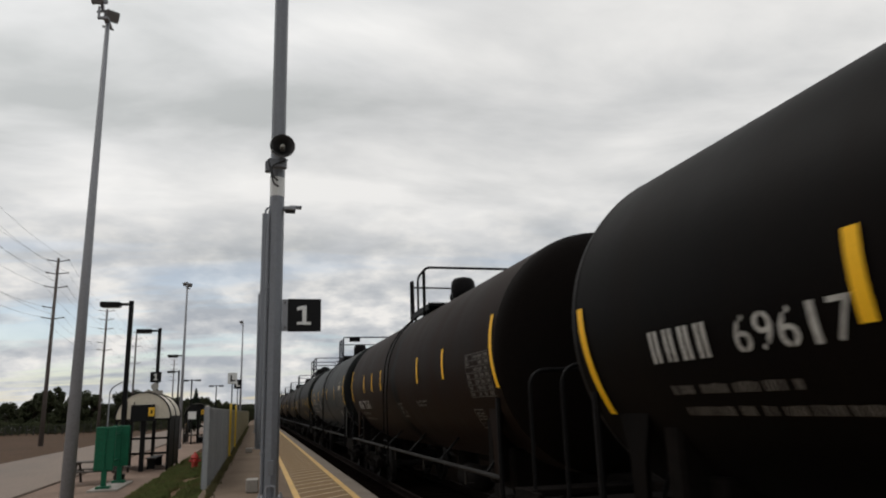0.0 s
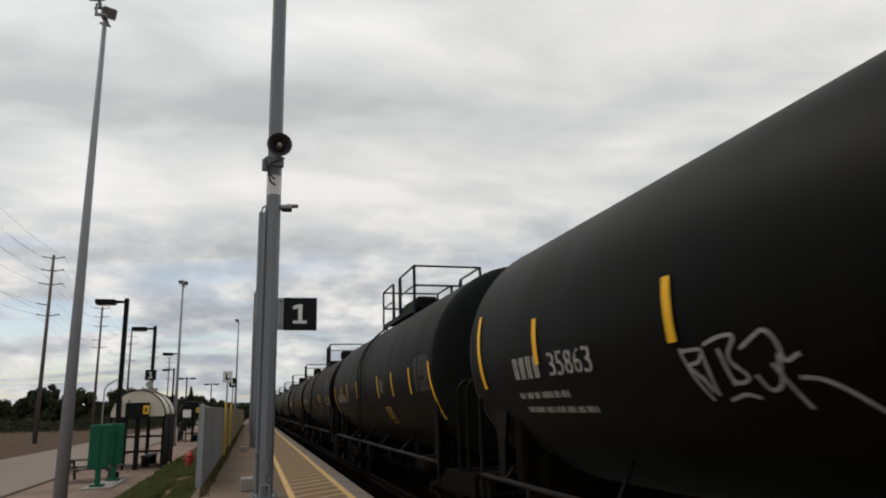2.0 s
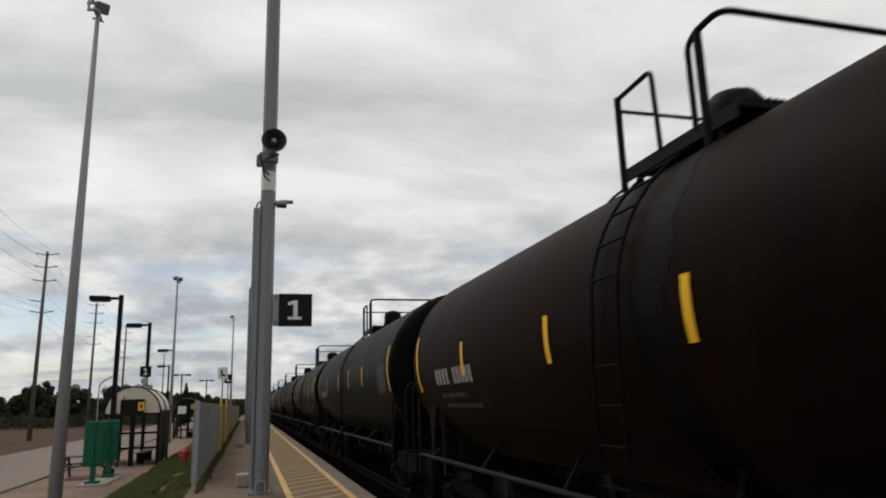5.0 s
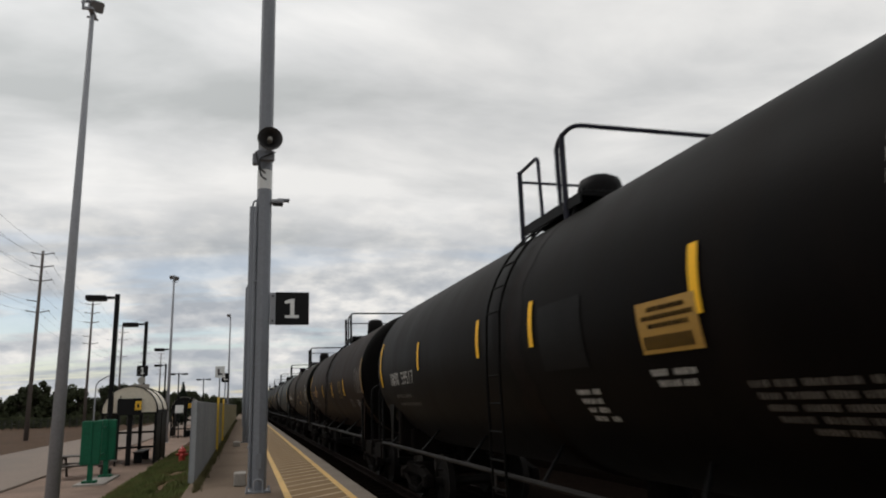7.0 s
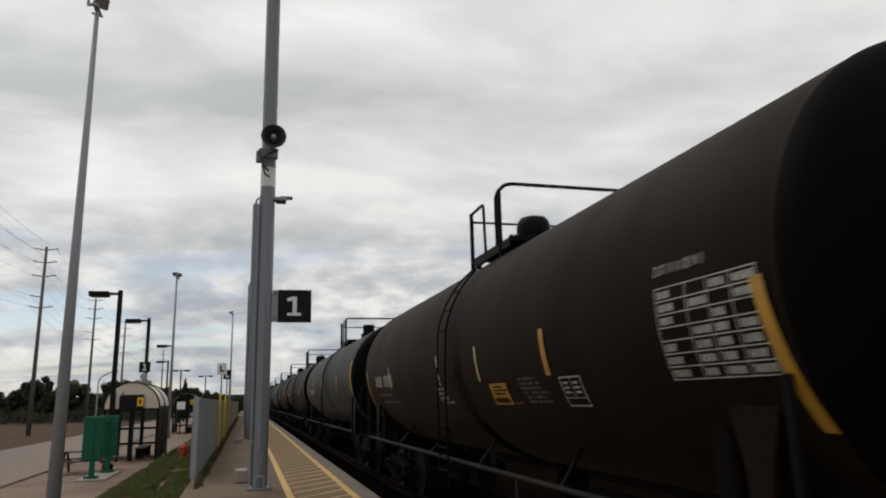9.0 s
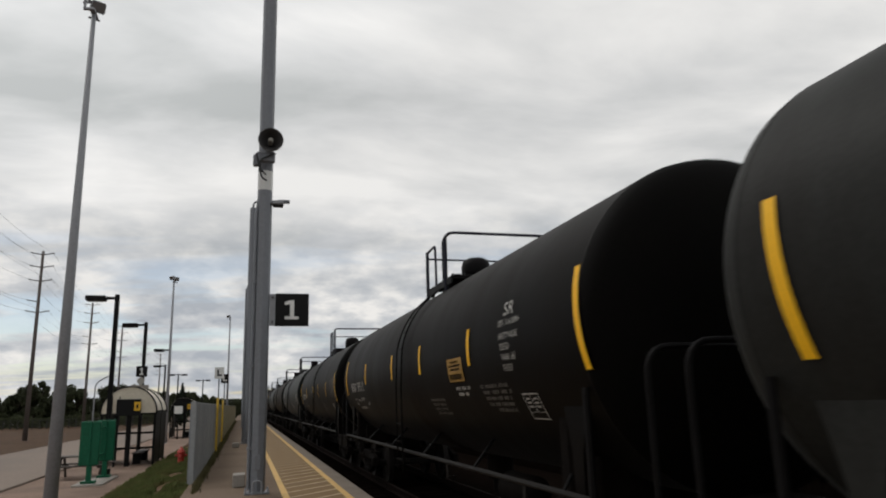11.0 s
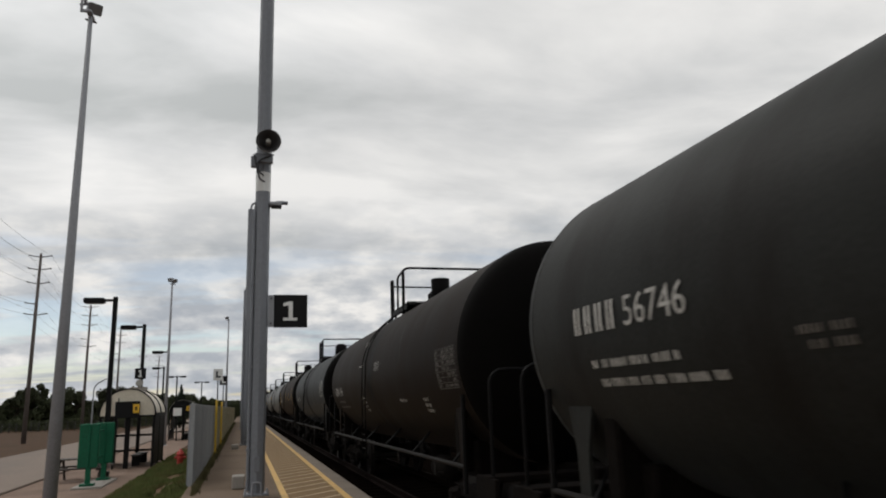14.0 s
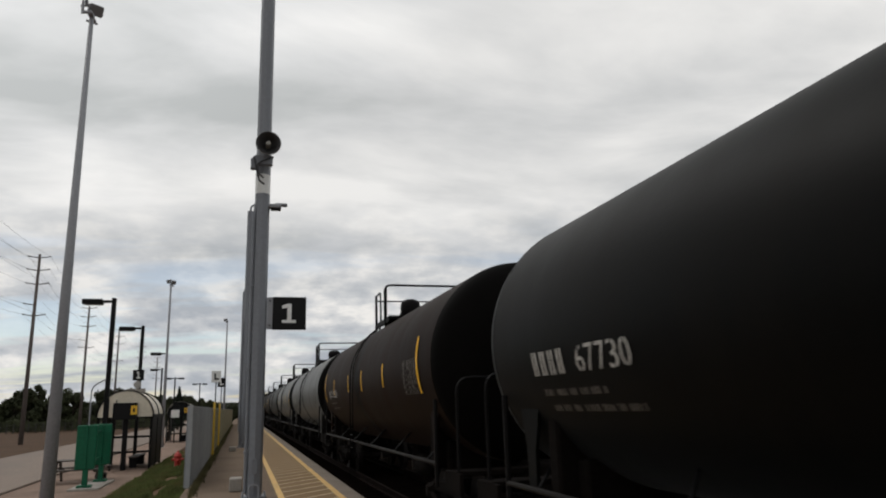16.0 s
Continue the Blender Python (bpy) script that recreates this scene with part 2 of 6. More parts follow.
M_HATCH = material("faded_cream_hatching", (0.50, 0.39, 0.26), 0.75, var=0.18, grain=20, stain=(0.22, 0.16, 0.10), large=1.4, stain_amount=0.6, bump=0.1, spec=0.12)
M_CONC = material("pale_concrete", (0.29, 0.265, 0.235), 0.85, var=0.12, grain=20, stain=(0.19, 0.17, 0.15), large=0.8, bump=0.15)
M_PLAZA = material("pinkish_plaza_paving", (0.235, 0.165, 0.127), 0.9, var=0.14, grain=18, stain=(0.130, 0.092, 0.072), stain_amount=0.7, large=0.35, bump=0.12, spec=0.12)
M_ROAD = material("pale_road_asphalt", (0.225, 0.180, 0.150), 0.9, var=0.12, grain=14, stain=(0.165, 0.145, 0.13), stain_amount=0.7, large=0.18, bump=0.12, stretch=(1, 0.25, 1), spec=0.12)
M_FIELD = material("dry_field", (0.070, 0.038, 0.020), 0.95, var=0.3, grain=3.5, stain=(0.036, 0.027, 0.015), large=0.10, bump=0.3, spec=0.12)
M_SOIL = material("grass_bank_soil", (0.145, 0.088, 0.052), 0.95, var=0.3, grain=8, stain=(0.085, 0.075, 0.030), large=0.7, spec=0.12)
M_GRASS = material("grass_blades", (0.115, 0.142, 0.046), 0.7, var=0.45, grain=2.5, stain=(0.17, 0.125, 0.060), large=0.9, stain_amount=0.75, bump=0, spec=0.12)
M_WEED = material("dark_weeds", (0.105, 0.095, 0.045), 0.8, var=0.3, grain=3, bump=0, spec=0.12)
# Ballast, rails and ties: shade below the train's overhang is put into these colours.
M_BALLAST = material("shaded_ballast", (0.0070, 0.0050, 0.0040), 0.95, var=0.4, grain=9, stain=(0.0050, 0.0038, 0.0032), large=0.6, bump=0.5, spec=0.0)
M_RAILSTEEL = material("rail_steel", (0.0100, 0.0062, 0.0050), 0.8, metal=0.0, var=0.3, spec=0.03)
M_TIE = material("shaded_timber_tie", (0.0050, 0.0038, 0.0032), 0.9, var=0.3, random=0.2, spec=0.0)
M_WOOD = material("weathered_timber_pole", (0.105, 0.088, 0.080), 0.85, var=0.2, grain=12, stretch=(1, 1, 0.1), bump=0.2)
M_INSUL = material("grey_insulator", (0.16, 0.15, 0.145), 0.4, var=0.1)
M_WIRE = material("grey_wire", (0.22, 0.22, 0.23), 0.5, var=0.05)
M_GREEN = material("green_board_paint", (0.007, 0.098, 0.050), 0.45, var=0.15, grain=12, stain=(0.006, 0.05, 0.025), bump=0.04, spec=0.2)
M_VAULT = material("cream_vault_panel", (0.62, 0.56, 0.45), 0.5, var=0.08, grain=10, stain=(0.45, 0.40, 0.31), large=1.1, bump=0.02)
M_SIGNBLACK = material("black_sign_face", (0.0065, 0.0065, 0.0068), 0.45, var=0.1, bump=0.02, spec=0.15)
M_SIGNWHITE = material("white_sign_figure", (0.72, 0.72, 0.70), 0.5, var=0.06, bump=0.02)
M_SIGNYELLOW = material("yellow_sign_face", (0.72, 0.42, 0.02), 0.5, var=0.08, bump=0.02)
M_HORN = material("grey_horn_plastic", (0.33, 0.32, 0.29), 0.45, var=0.08, bump=0.02)
M_HORNIN = material("dark_horn_throat", (0.028, 0.026, 0.026), 0.6, var=0.2, bump=0.02)
M_FIELDWIRE = material("dark_fence_wire", (0.03, 0.028, 0.026), 0.7, var=0.2)
M_RUSTRUN = material("rust_brown_run", (0.0062, 0.0033, 0.0023), 0.55, var=0.45, grain=5, stain=(0.0028, 0.0018, 0.0015), stain_amount=0.8, spec=0.06)
M_CABLE = material("black_cable", (0.015, 0.015, 0.016), 0.5, var=0.1)
M_RED = material("red_hydrant_paint", (0.42, 0.028, 0.018), 0.45, var=0.12, bump=0.05)
M_DARKWOOD = material("dark_bench_timber", (0.055, 0.042, 0.034), 0.7, var=0.2, grain=14, random=0.15)
M_BARK = material("bark", (0.06, 0.048, 0.038), 0.9, var=0.3, bump=0.4, spec=0.12)
M_LEAF = material("dark_summer_leaves", (0.050, 0.058, 0.030), 0.7, var=0.5, grain=1.2, stain=(0.075, 0.080, 0.038), large=0.5, bump=0, random=0.3, spec=0.12)
M_NEEDLE = material("conifer_needles", (0.024, 0.034, 0.022), 0.8, var=0.4, grain=2, bump=0, spec=0.12)
M_FARWOOD = material("far_leaves", (0.055, 0.062, 0.042), 0.8, var=0.4, grain=0.6, stain=(0.06, 0.066, 0.036), large=0.15, bump=0, spec=0.12)
M_CARWHITE = material("white_car_paint", (0.70, 0.70, 0.70), 0.25, var=0.03, bump=0)
M_CARGLASS = material("dark_car_glass", (0.02, 0.025, 0.03), 0.08, var=0.05, bump=0)
M_TYRE = material("tyre_rubber", (0.02, 0.02, 0.02), 0.85, var=0.2, spec=0.12)
M_PANE = glass("shelter_glass")


# ---------- mesh helpers ----------
def finish(bm, name, mat, smooth=False):
    me = bpy.data.meshes.new(name)
    bm.normal_update()
    bm.to_mesh(me)
    bm.free()
    me.materials.append(mat)
    if smooth:
        me.shade_smooth()
    return me


def part(name, bm, mat, parent, label="", smooth=False, at=None):
    """Links a bmesh (or a finished mesh) as one object under a thing or a part."""
    me = bm if isinstance(bm, bpy.types.Mesh) else finish(bm, name, mat, smooth)
    ob = new(name, me)
    ob.parent = parent
    if at is not None:
        ob.matrix_basis = at
    if label:
        tagged(ob, label)
    return ob


def thing(name, label, category, m=None, group="", kind=""):
    ob = new(name)
    ob.empty_display_size = 0.2
    if m is not None:
        ob.matrix_basis = m
    return tagged(ob, label, category, group, kind)


def solid(name, bm, mat, label, category, m=None, group="", kind="", smooth=False):
    ob = new(name, finish(bm, name, mat, smooth))
    if m is not None:
        ob.matrix_basis = m
    return tagged(ob, label, category, group, kind)


def box(bm, c, s, bevel=0.0, m=None):
    r = bmesh.ops.create_cube(bm, size=1.0)
    vs = r["verts"]
    bmesh.ops.scale(bm, vec=s, verts=vs)
    if bevel:
        es = list({e for v in vs for e in v.link_edges})
        r = bmesh.ops.bevel(bm, geom=es, offset=bevel, segments=1, affect="EDGES")
        vs = list({v for f in r["faces"] for v in f.verts} | {v for v in vs if v.is_valid})
    if m is not None:
        bmesh.ops.transform(bm, matrix=m, verts=vs)
    bmesh.ops.translate(bm, vec=c, verts=vs)
    return bm


def boxes(*items, bevel=0.0):
    bm = bmesh.new()
    for c, s in items:
        box(bm, c, s, bevel)
    return bm


def tube(bm, pts, r, seg=8, closed=False, taper=None):
    """A round bar along a polyline."""
    pts = [Vector(p) for p in pts]
    rings = []
    n = len(pts)
    prev = None
    for i, p in enumerate(pts):
        a = pts[i - 1] if (i or closed) else p
        b = pts[(i + 1) % n] if (i < n - 1 or closed) else p
        d = (b - a).normalized()
        if prev is None:
            up = Vector((0, 0, 1)) if abs(d.z) < 0.9 else Vector((1, 0, 0))
            u = d.cross(up).normalized()
        else:
            u = (prev - d * prev.dot(d)).normalized()
        prev = u
        w = d.cross(u)
        rad = r if taper is None else r + (taper - r) * i / (n - 1)
        rings.append([bm.verts.new(p + (u * math.cos(2 * math.pi * k / seg) + w * math.sin(2 * math.pi * k / seg)) * rad) for k in range(seg)])
    for i in range(n if closed else n - 1):
        a, b = rings[i], rings[(i + 1) % n]
        for k in range(seg):
            bm.faces.new((a[k], a[(k + 1) % seg], b[(k + 1) % seg], b[k]))
    if not closed:
        bm.faces.new(rings[0][::-1])
        bm.faces.new(rings[-1])
    return bm


def bend(pts, r=0.12, steps=4):
    """Rounds the inner corners of a polyline."""
    pts = [Vector(p) for p in pts]
    out = [pts[0]]
    for a, b, c in zip(pts, pts[1:], pts[2:]):
        ra = min(r, (a - b).length * 0.45, (c - b).length * 0.45)
        p, q = b + (a - b).normalized() * ra, b + (c - b).normalized() * ra
        for i in range(steps + 1):
            t = i / steps
            out.append(p.lerp(b, t).lerp(b.lerp(q, t), t))
    out.append(pts[-1])
    return out


def lathe(bm, profile, seg=32, axis="z", center=(0, 0, 0), cap=True):
    """Turns (radius, height) pairs round an axis."""
    c = Vector(center)

    def at(r, h, k):
        a = 2 * math.pi * k / seg
        x, y = r * math.cos(a), r * math.sin(a)
        return c + (Vector((x, y, h)) if axis == "z" else Vector((x, h, -y)) if axis == "y" else Vector((h, x, y)))
    rings = [[bm.verts.new(at(r, h, k)) for k in range(seg)] if r > 1e-5 else [bm.verts.new(at(0, h, 0))] for r, h in profile]
    for a, b in zip(rings, rings[1:]):
        for k in range(seg):
            k2 = (k + 1) % seg
            if len(a) == 1 and len(b) > 1:
                bm.faces.new((a[0], b[k2], b[k]))
            elif len(b) == 1 and len(a) > 1:
                bm.faces.new((a[k], a[k2], b[0]))
            elif len(a) > 1:
                bm.faces.new((a[k], a[k2], b[k2], b[k]))
    if cap:
        if len(rings[0]) > 1:
            bm.faces.new(rings[0][::-1])
        if len(rings[-1]) > 1:
            bm.faces.new(rings[-1])
    return bm


GLYPHS = {}


def glyphs(text):
    """Flat mesh data of a line of text, scaled to one by one."""
    if text not in GLYPHS:
        cu = bpy.data.curves.new("lettering", "FONT")
        cu.body = text
        cu.resolution_u = 3
        ob = bpy.data.objects.new("lettering", cu)
        scene.collection.objects.link(ob)
        dg = bpy.context.evaluated_depsgraph_get()
        me = bpy.data.meshes.new_from_object(ob.evaluated_get(dg))
        co = [v.co.copy() for v in me.vertices]
        fs = [tuple(p.vertices) for p in me.polygons]
        x0, x1 = min(c.x for c in co), max(c.x for c in co)
        y0, y1 = min(c.y for c in co), max(c.y for c in co)
        GLYPHS[text] = ([((c.x - x0) / (x1 - x0), (c.y - y0) / (y1 - y0)) for c in co], fs)
        bpy.data.objects.remove(ob)
        bpy.data.curves.remove(cu)
        bpy.data.meshes.remove(me)
    return GLYPHS[text]


def lettering(bm, text, u0, w0, width, height):
    """Adds flat text to a bmesh in the x-y plane."""
    co, fs = glyphs(text)
    vs = [bm.verts.new((u0 + u * width, w0 + w * height, 0)) for u, w in co]
    for f in fs:
        try:
            bm.faces.new([vs[i] for i in f])
        except ValueError:
            pass


def stencilled(bm, text, width, height):
    """Adds characters one by one; the round ones get the upright gaps of a cut stencil."""
    pitch = width / len(text)
    for i, ch in enumerate(text):
        one = bmesh.new()
        w = pitch * (0.27 if ch == "1" else 0.80)
        u0 = i * pitch + (pitch * 0.80 - w) / 2
        lettering(one, ch, u0, 0, w, height)
        if ch in "0235689":
            c, g = u0 + w / 2, 0.075 * w
            for u in (c - g, c + g):
                bmesh.ops.bisect_plane(one, geom=one.verts[:] + one.edges[:] + one.faces[:], plane_co=(u, 0, 0), plane_no=(1, 0, 0))
            gone = [f for f in one.faces if abs(f.calc_center_median().x - c) < g * 0.98 and not 0.3 < f.calc_center_median().y / height < 0.7]
            bmesh.ops.delete(one, geom=gone, context="FACES")
        me = bpy.data.meshes.new("character")
        one.to_mesh(me)
        one.free()
        bm.from_mesh(me)
        bpy.data.meshes.remove(me)


def rect(bm, u0, w0, u1, w1, n=1):
    """A flat strip in the x-y plane, cut into n pieces upward."""
    rows = [(bm.verts.new((u0, w0 + (w1 - w0) * i / n, 0)), bm.verts.new((u1, w0 + (w1 - w0) * i / n, 0))) for i in range(n + 1)]
    for (a, b), (c, d) in zip(rows, rows[1:]):
        bm.faces.new((a, b, d, c))


def figure_one(bm, w, h):
    """A bold 1 with a flag and a foot, in the x-y plane."""
    rect(bm, w * 0.38, h * 0.15, w * 0.68, h)
    rect(bm, 0.0, 0.0, w, h * 0.15)
    vs_ = [bm.verts.new(p) for p in ((0.0, h * 0.74, 0), (w * 0.38, h * 0.80, 0), (w * 0.38, h, 0), (0.0, h * 0.90, 0))]
    bm.faces.new(vs_)


# ---------- camera-side ground and platform ----------
LOW = -0.60        # plaza and road level
TRACK_X = 4.247
RAIL_Z = -0.17
EDGE_X = 2.42

g = bmesh.new()
for y0, y1 in ((-400, 2600),):
    vs = [g.verts.new(p) for p in ((-2500, y0, LOW - 0.03), (2500, y0, LOW - 0.03), (2500, y1, LOW - 0.03), (-2500, y1, LOW - 0.03))]
    g.faces.new(vs)
solid("ground", g, M_FIELD, "dry brown field reaching to the horizon", "ground", kind="structure")

road = bmesh.new()
box(road, (-10.3, 150, LOW - 0.05), (6.6, 420, 0.08))
solid("road", road, M_ROAD, "pale worn asphalt access road beside the plaza", "road", kind="structure")
plaza = bmesh.new()
box(plaza, (-5.3, 150, LOW - 0.02), (3.4, 420, 0.08), 0.01)
solid("pavement", plaza, M_PLAZA, "pinkish concrete plaza paving below the platform", "pavement", kind="structure")
kerb = bmesh.new()
box(kerb, (-7.08, 150, LOW + 0.01), (0.15, 420, 0.16), 0.02)
solid("kerb", kerb, M_ROAD, "worn concrete kerb between road and plaza", "kerb", kind="structure")

# grass bank between fence and plaza
bank = bmesh.new()
NX, NY = 10, 90
grid = [[bank.verts.new((-3.6 + 2.42 * i / NX, -6 + 52 * j / NY,
                         LOW + 0.03 + 0.42 * (i / NX) ** 1.2 + 0.05 * noise.noise((i * 0.8, j * 0.5, 0)))) for i in range(NX + 1)] for j in range(NY + 1)]
for j in range(NY):
    for i in range(NX):
        bank.faces.new((grid[j][i], grid[j][i + 1], grid[j + 1][i + 1], grid[j + 1][i]))
solid("grass_bank", bank, M_SOIL, "sloping earth bank under the rough grass", "ground", kind="structure", smooth=True)


def blades(name, count, place, height, mat, label, category, seed):
    rnd = random.Random(seed)
    vs, fs = [], []
    for _ in range(count):
        x, y, z = place(rnd)
        h, a, lean = height * rnd.uniform(0.5, 1.3), rnd.uniform(0, 6.28), rnd.uniform(-0.5, 0.5) * height
        w = 0.012 + 0.012 * rnd.random()
        k = len(vs)
        vs += [(x - w * math.cos(a), y - w * math.sin(a), z), (x + w * math.cos(a), y + w * math.sin(a), z),
               (x + lean * math.sin(a), y + lean * math.cos(a), z + h)]
        fs.append((k, k + 1, k + 2))
    me = bpy.data.meshes.new(name)
    me.from_pydata(vs, [], fs)
    me.materials.append(mat)
    return tagged(new(name, me), label, category, kind="stuff")


def on_bank(rnd):
    x, y = rnd.uniform(-3.55, -1.2), 12 + (22 if rnd.random() < 0.86 else 33) * rnd.random() ** 1.1
    while noise.noise((x * 1.3, y * 0.55, 4.0)) < -0.22:
        x, y = rnd.uniform(-3.55, -1.2), 12 + 33 * rnd.random()
    return x, y, LOW + 0.03 + 0.42 * ((x + 3.6) / 2.42) ** 1.2 - 0.01


blades("grass", 42000, on_bank, 0.13, M_GRASS, "rough green grass on the bank by the fence", "grass", 5)
blades("weeds", 5000, lambda r: (-1.02 + abs(r.gauss(0, 0.07)), r.uniform(16, 90), 0.0), 0.16, M_WEED,
       "dark weeds growing along the foot of the fence", "weeds", 6)

# platform slab
slab = bmesh.new()
box(slab, ((-1.18 + 0.84) / 2, 130, -0.35), (2.02, 300, 0.70))
solid("platform", slab, M_PLATFORM, "brown-grey asphalt station platform", "platform", kind="structure")
strip = bmesh.new()
box(strip, ((0.84 + 2.06) / 2, 130, -0.35), (1.22, 300, 0.70))
solid("platform_strip", strip, M_HATCHBED, "tan hatched warning strip of the platform", "platform", kind="structure")
edge = thing("platform_edge", "grey concrete platform edge slabs with open joints", "platform edge", kind="structure")
edge_me = finish(box(bmesh.new(), (0, 0, -0.35), (EDGE_X - 2.06, 2.38, 0.70), 0.012), "edge_slab", M_CURB)
for i in range(110):
    part("edge_slab", edge_me, None, edge, at=pose((EDGE_X + 2.06) / 2, -18 + 2.4 * i, 0.0))
for x0, w, nm in ((0.85, 0.13, "inner"), (2.00, 0.13, "outer")):
    ln = bmesh.new()
    for i in range(60):
        y0 = -10 + 4 * i
        box(ln, (x0, y0 + 2, 0.003), (w, 4.0, 0.006))
    solid("platform_line", ln, M_LINE, "worn yellow safety line painted along the platform", "line", kind="structure")
hatch = thing("hatch_marking", "worn cream diagonal hatching between the platform lines", "marking", kind="structure")
hb = bmesh.new()
vs = [hb.verts.new(p) for p in ((-0.52, -0.60, 0.004), (-0.52, -0.48, 0.004), (0.52, 0.52, 0.004), (0.52, 0.40, 0.004))]
hb.faces.new(vs[::-1])
hatch_me = finish(hb, "hatch_bar", M_HATCH)
for i in range(110):
    part("hatch_bar", hatch_me, None, hatch, at=pose(1.425, 3.4 + 0.82 * i, 0.0))

# track bed, ties, rails
bed = bmesh.new()
# Bed is widened to the added wall so the gap under cars stays dark.
prof = ((2.43, -0.45), (2.8, -0.36), (5.8, -0.36), (7.2, -0.50), (9.2, -0.50))
for (xa, za), (xb, zb_) in zip(prof, prof[1:]):
    vs = [bed.verts.new(p) for p in ((xa, -60, za), (xb, -60, zb_), (xb, 420, zb_), (xa, 420, za))]
    bed.faces.new(vs)
solid("ballast_bed", bed, M_BALLAST, "ballast under the track, coloured dark for the train's shade", "ballast", kind="structure")
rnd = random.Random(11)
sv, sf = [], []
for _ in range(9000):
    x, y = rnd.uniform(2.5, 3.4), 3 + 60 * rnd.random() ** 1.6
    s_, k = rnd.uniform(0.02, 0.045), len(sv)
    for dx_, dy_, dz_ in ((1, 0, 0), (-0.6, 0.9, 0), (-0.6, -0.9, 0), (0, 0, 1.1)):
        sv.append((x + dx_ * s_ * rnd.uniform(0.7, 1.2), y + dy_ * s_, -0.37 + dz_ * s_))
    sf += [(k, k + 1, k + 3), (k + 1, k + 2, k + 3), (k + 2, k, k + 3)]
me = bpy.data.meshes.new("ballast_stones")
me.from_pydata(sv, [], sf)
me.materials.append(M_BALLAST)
tagged(new("ballast_stones", me), "loose ballast stones beside the platform edge, coloured dark for shade", "ballast", kind="stuff")
# Unseen wall, added to keep the lit field out from under the cars.
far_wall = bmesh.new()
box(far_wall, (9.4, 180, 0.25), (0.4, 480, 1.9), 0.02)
solid("added_far_wall", far_wall, M_BALLAST, "plain dark wall added unseen beyond the track to close the view", "wall", kind="structure")
track = thing("track", "standard railway track with timber ties beside the platform", "track", kind="structure")
for sx in (-1, 1):
    rb = bmesh.new()
    x = TRACK_X + sx * 0.7525
    box(rb, (x, 180, RAIL_Z - 0.025), (0.07, 480, 0.05), 0.01)
    box(rb, (x, 180, RAIL_Z - 0.09), (0.018, 480, 0.09))
    box(rb, (x, 180, RAIL_Z - 0.15), (0.14, 480, 0.025))
    part("rail", rb, M_RAILSTEEL, track)
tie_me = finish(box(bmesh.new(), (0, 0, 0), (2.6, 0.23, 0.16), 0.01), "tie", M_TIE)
for i in range(200):
    part("tie", tie_me, None, track, at=pose(TRACK_X, -10 + 0.6 * i, RAIL_Z - 0.243))


# ---------- platform masts ----------
def octagon(bm, x, y, z0, z1, r0, r1, seg=8):
    lathe(bm, ((r0, z0), (r1, z1)), seg=seg, center=(x, y, 0))
    return bm


def platform_mast(x, y, height, label, detailed):
    mast = thing("platform_mast", label, "mast", pose(x, y, 0), group="masts along the platform")
    part("shaft", octagon(bmesh.new(), 0, 0, 0.03, height, 0.166, 0.158), M_POLE, mast)
    part("base_plate", boxes(((0, 0, 0.02), (0.50, 0.50, 0.04)), bevel=0.008), M_POLE, mast)
    bolt = finish(lathe(bmesh.new(), ((0.022, 0.0), (0.022, 0.05), (0.012, 0.06)), 8), "bolt", M_GALV)
    for sx in (-1, 1):
        for sy in (-1, 1):
            part("bolt", bolt, None, mast, at=pose(sx * 0.22, sy * 0.22, 0.04))
    arm = bmesh.new()
    tube(arm, bend([(0, 0, height - 0.2), (0, 0, height + 0.35), (1.3, 0, height + 0.45)], 0.3), 0.05)
    part("lamp_arm", arm, M_POLE, mast)
    part("lamp_head", boxes(((1.55, 0, height + 0.43), (0.62, 0.3, 0.14)), bevel=0.03), M_POLE, mast)
    if detailed:
        cb = bmesh.new()
        tube(cb, bend([(-0.178, -0.06, 0.1), (-0.178, -0.06, 5.9), (-0.13, -0.02, 6.3)], 0.1), 0.035)
        part("conduit", cb, M_POLE, mast, "grey conduit pipe strapped to the shaft")
        for z in (0.9, 2.6, 4.4):
            part("strap", boxes(((-0.17, -0.06, z), (0.12, 0.09, 0.05))), M_POLE, mast)
        part("access_cover", boxes(((0.0, -0.155, 0.62), (0.13, 0.03, 0.30)), bevel=0.008), M_POLE, mast)
        part("joint_band", octagon(bmesh.new(), 0, 0, 2.95, 3.0, 0.169, 0.169), M_POLE, mast)
        tube_bm = bmesh.new()
        tube(tube_bm, bend([(-0.09, -0.24, 0.0), (-0.09, -0.24, 0.27), (0.09, -0.24, 0.27), (0.09, -0.24, 0.0)], 0.085, 6), 0.018)
        part("guard_hoop", tube_bm, M_GALV, mast, "galvanised guard hoop at the mast foot")
    return mast


mast_1 = platform_mast(0.305, 15.4, 12.0, "tall grey octagonal steel mast on the platform carrying horn and sign", True)
platform_mast(0.14, 36.0, 11.9, "tall grey octagonal steel mast further along the platform", True)
platform_mast(-0.05, 64.0, 12.2, "tall grey octagonal steel mast far along the platform", False)

# white collar on the first mast
part("label_collar", octagon(bmesh.new(), 0, 0, 6.50, 6.95, 0.166, 0.165), M_SIGNWHITE, mast_1, "weathered white collar band")
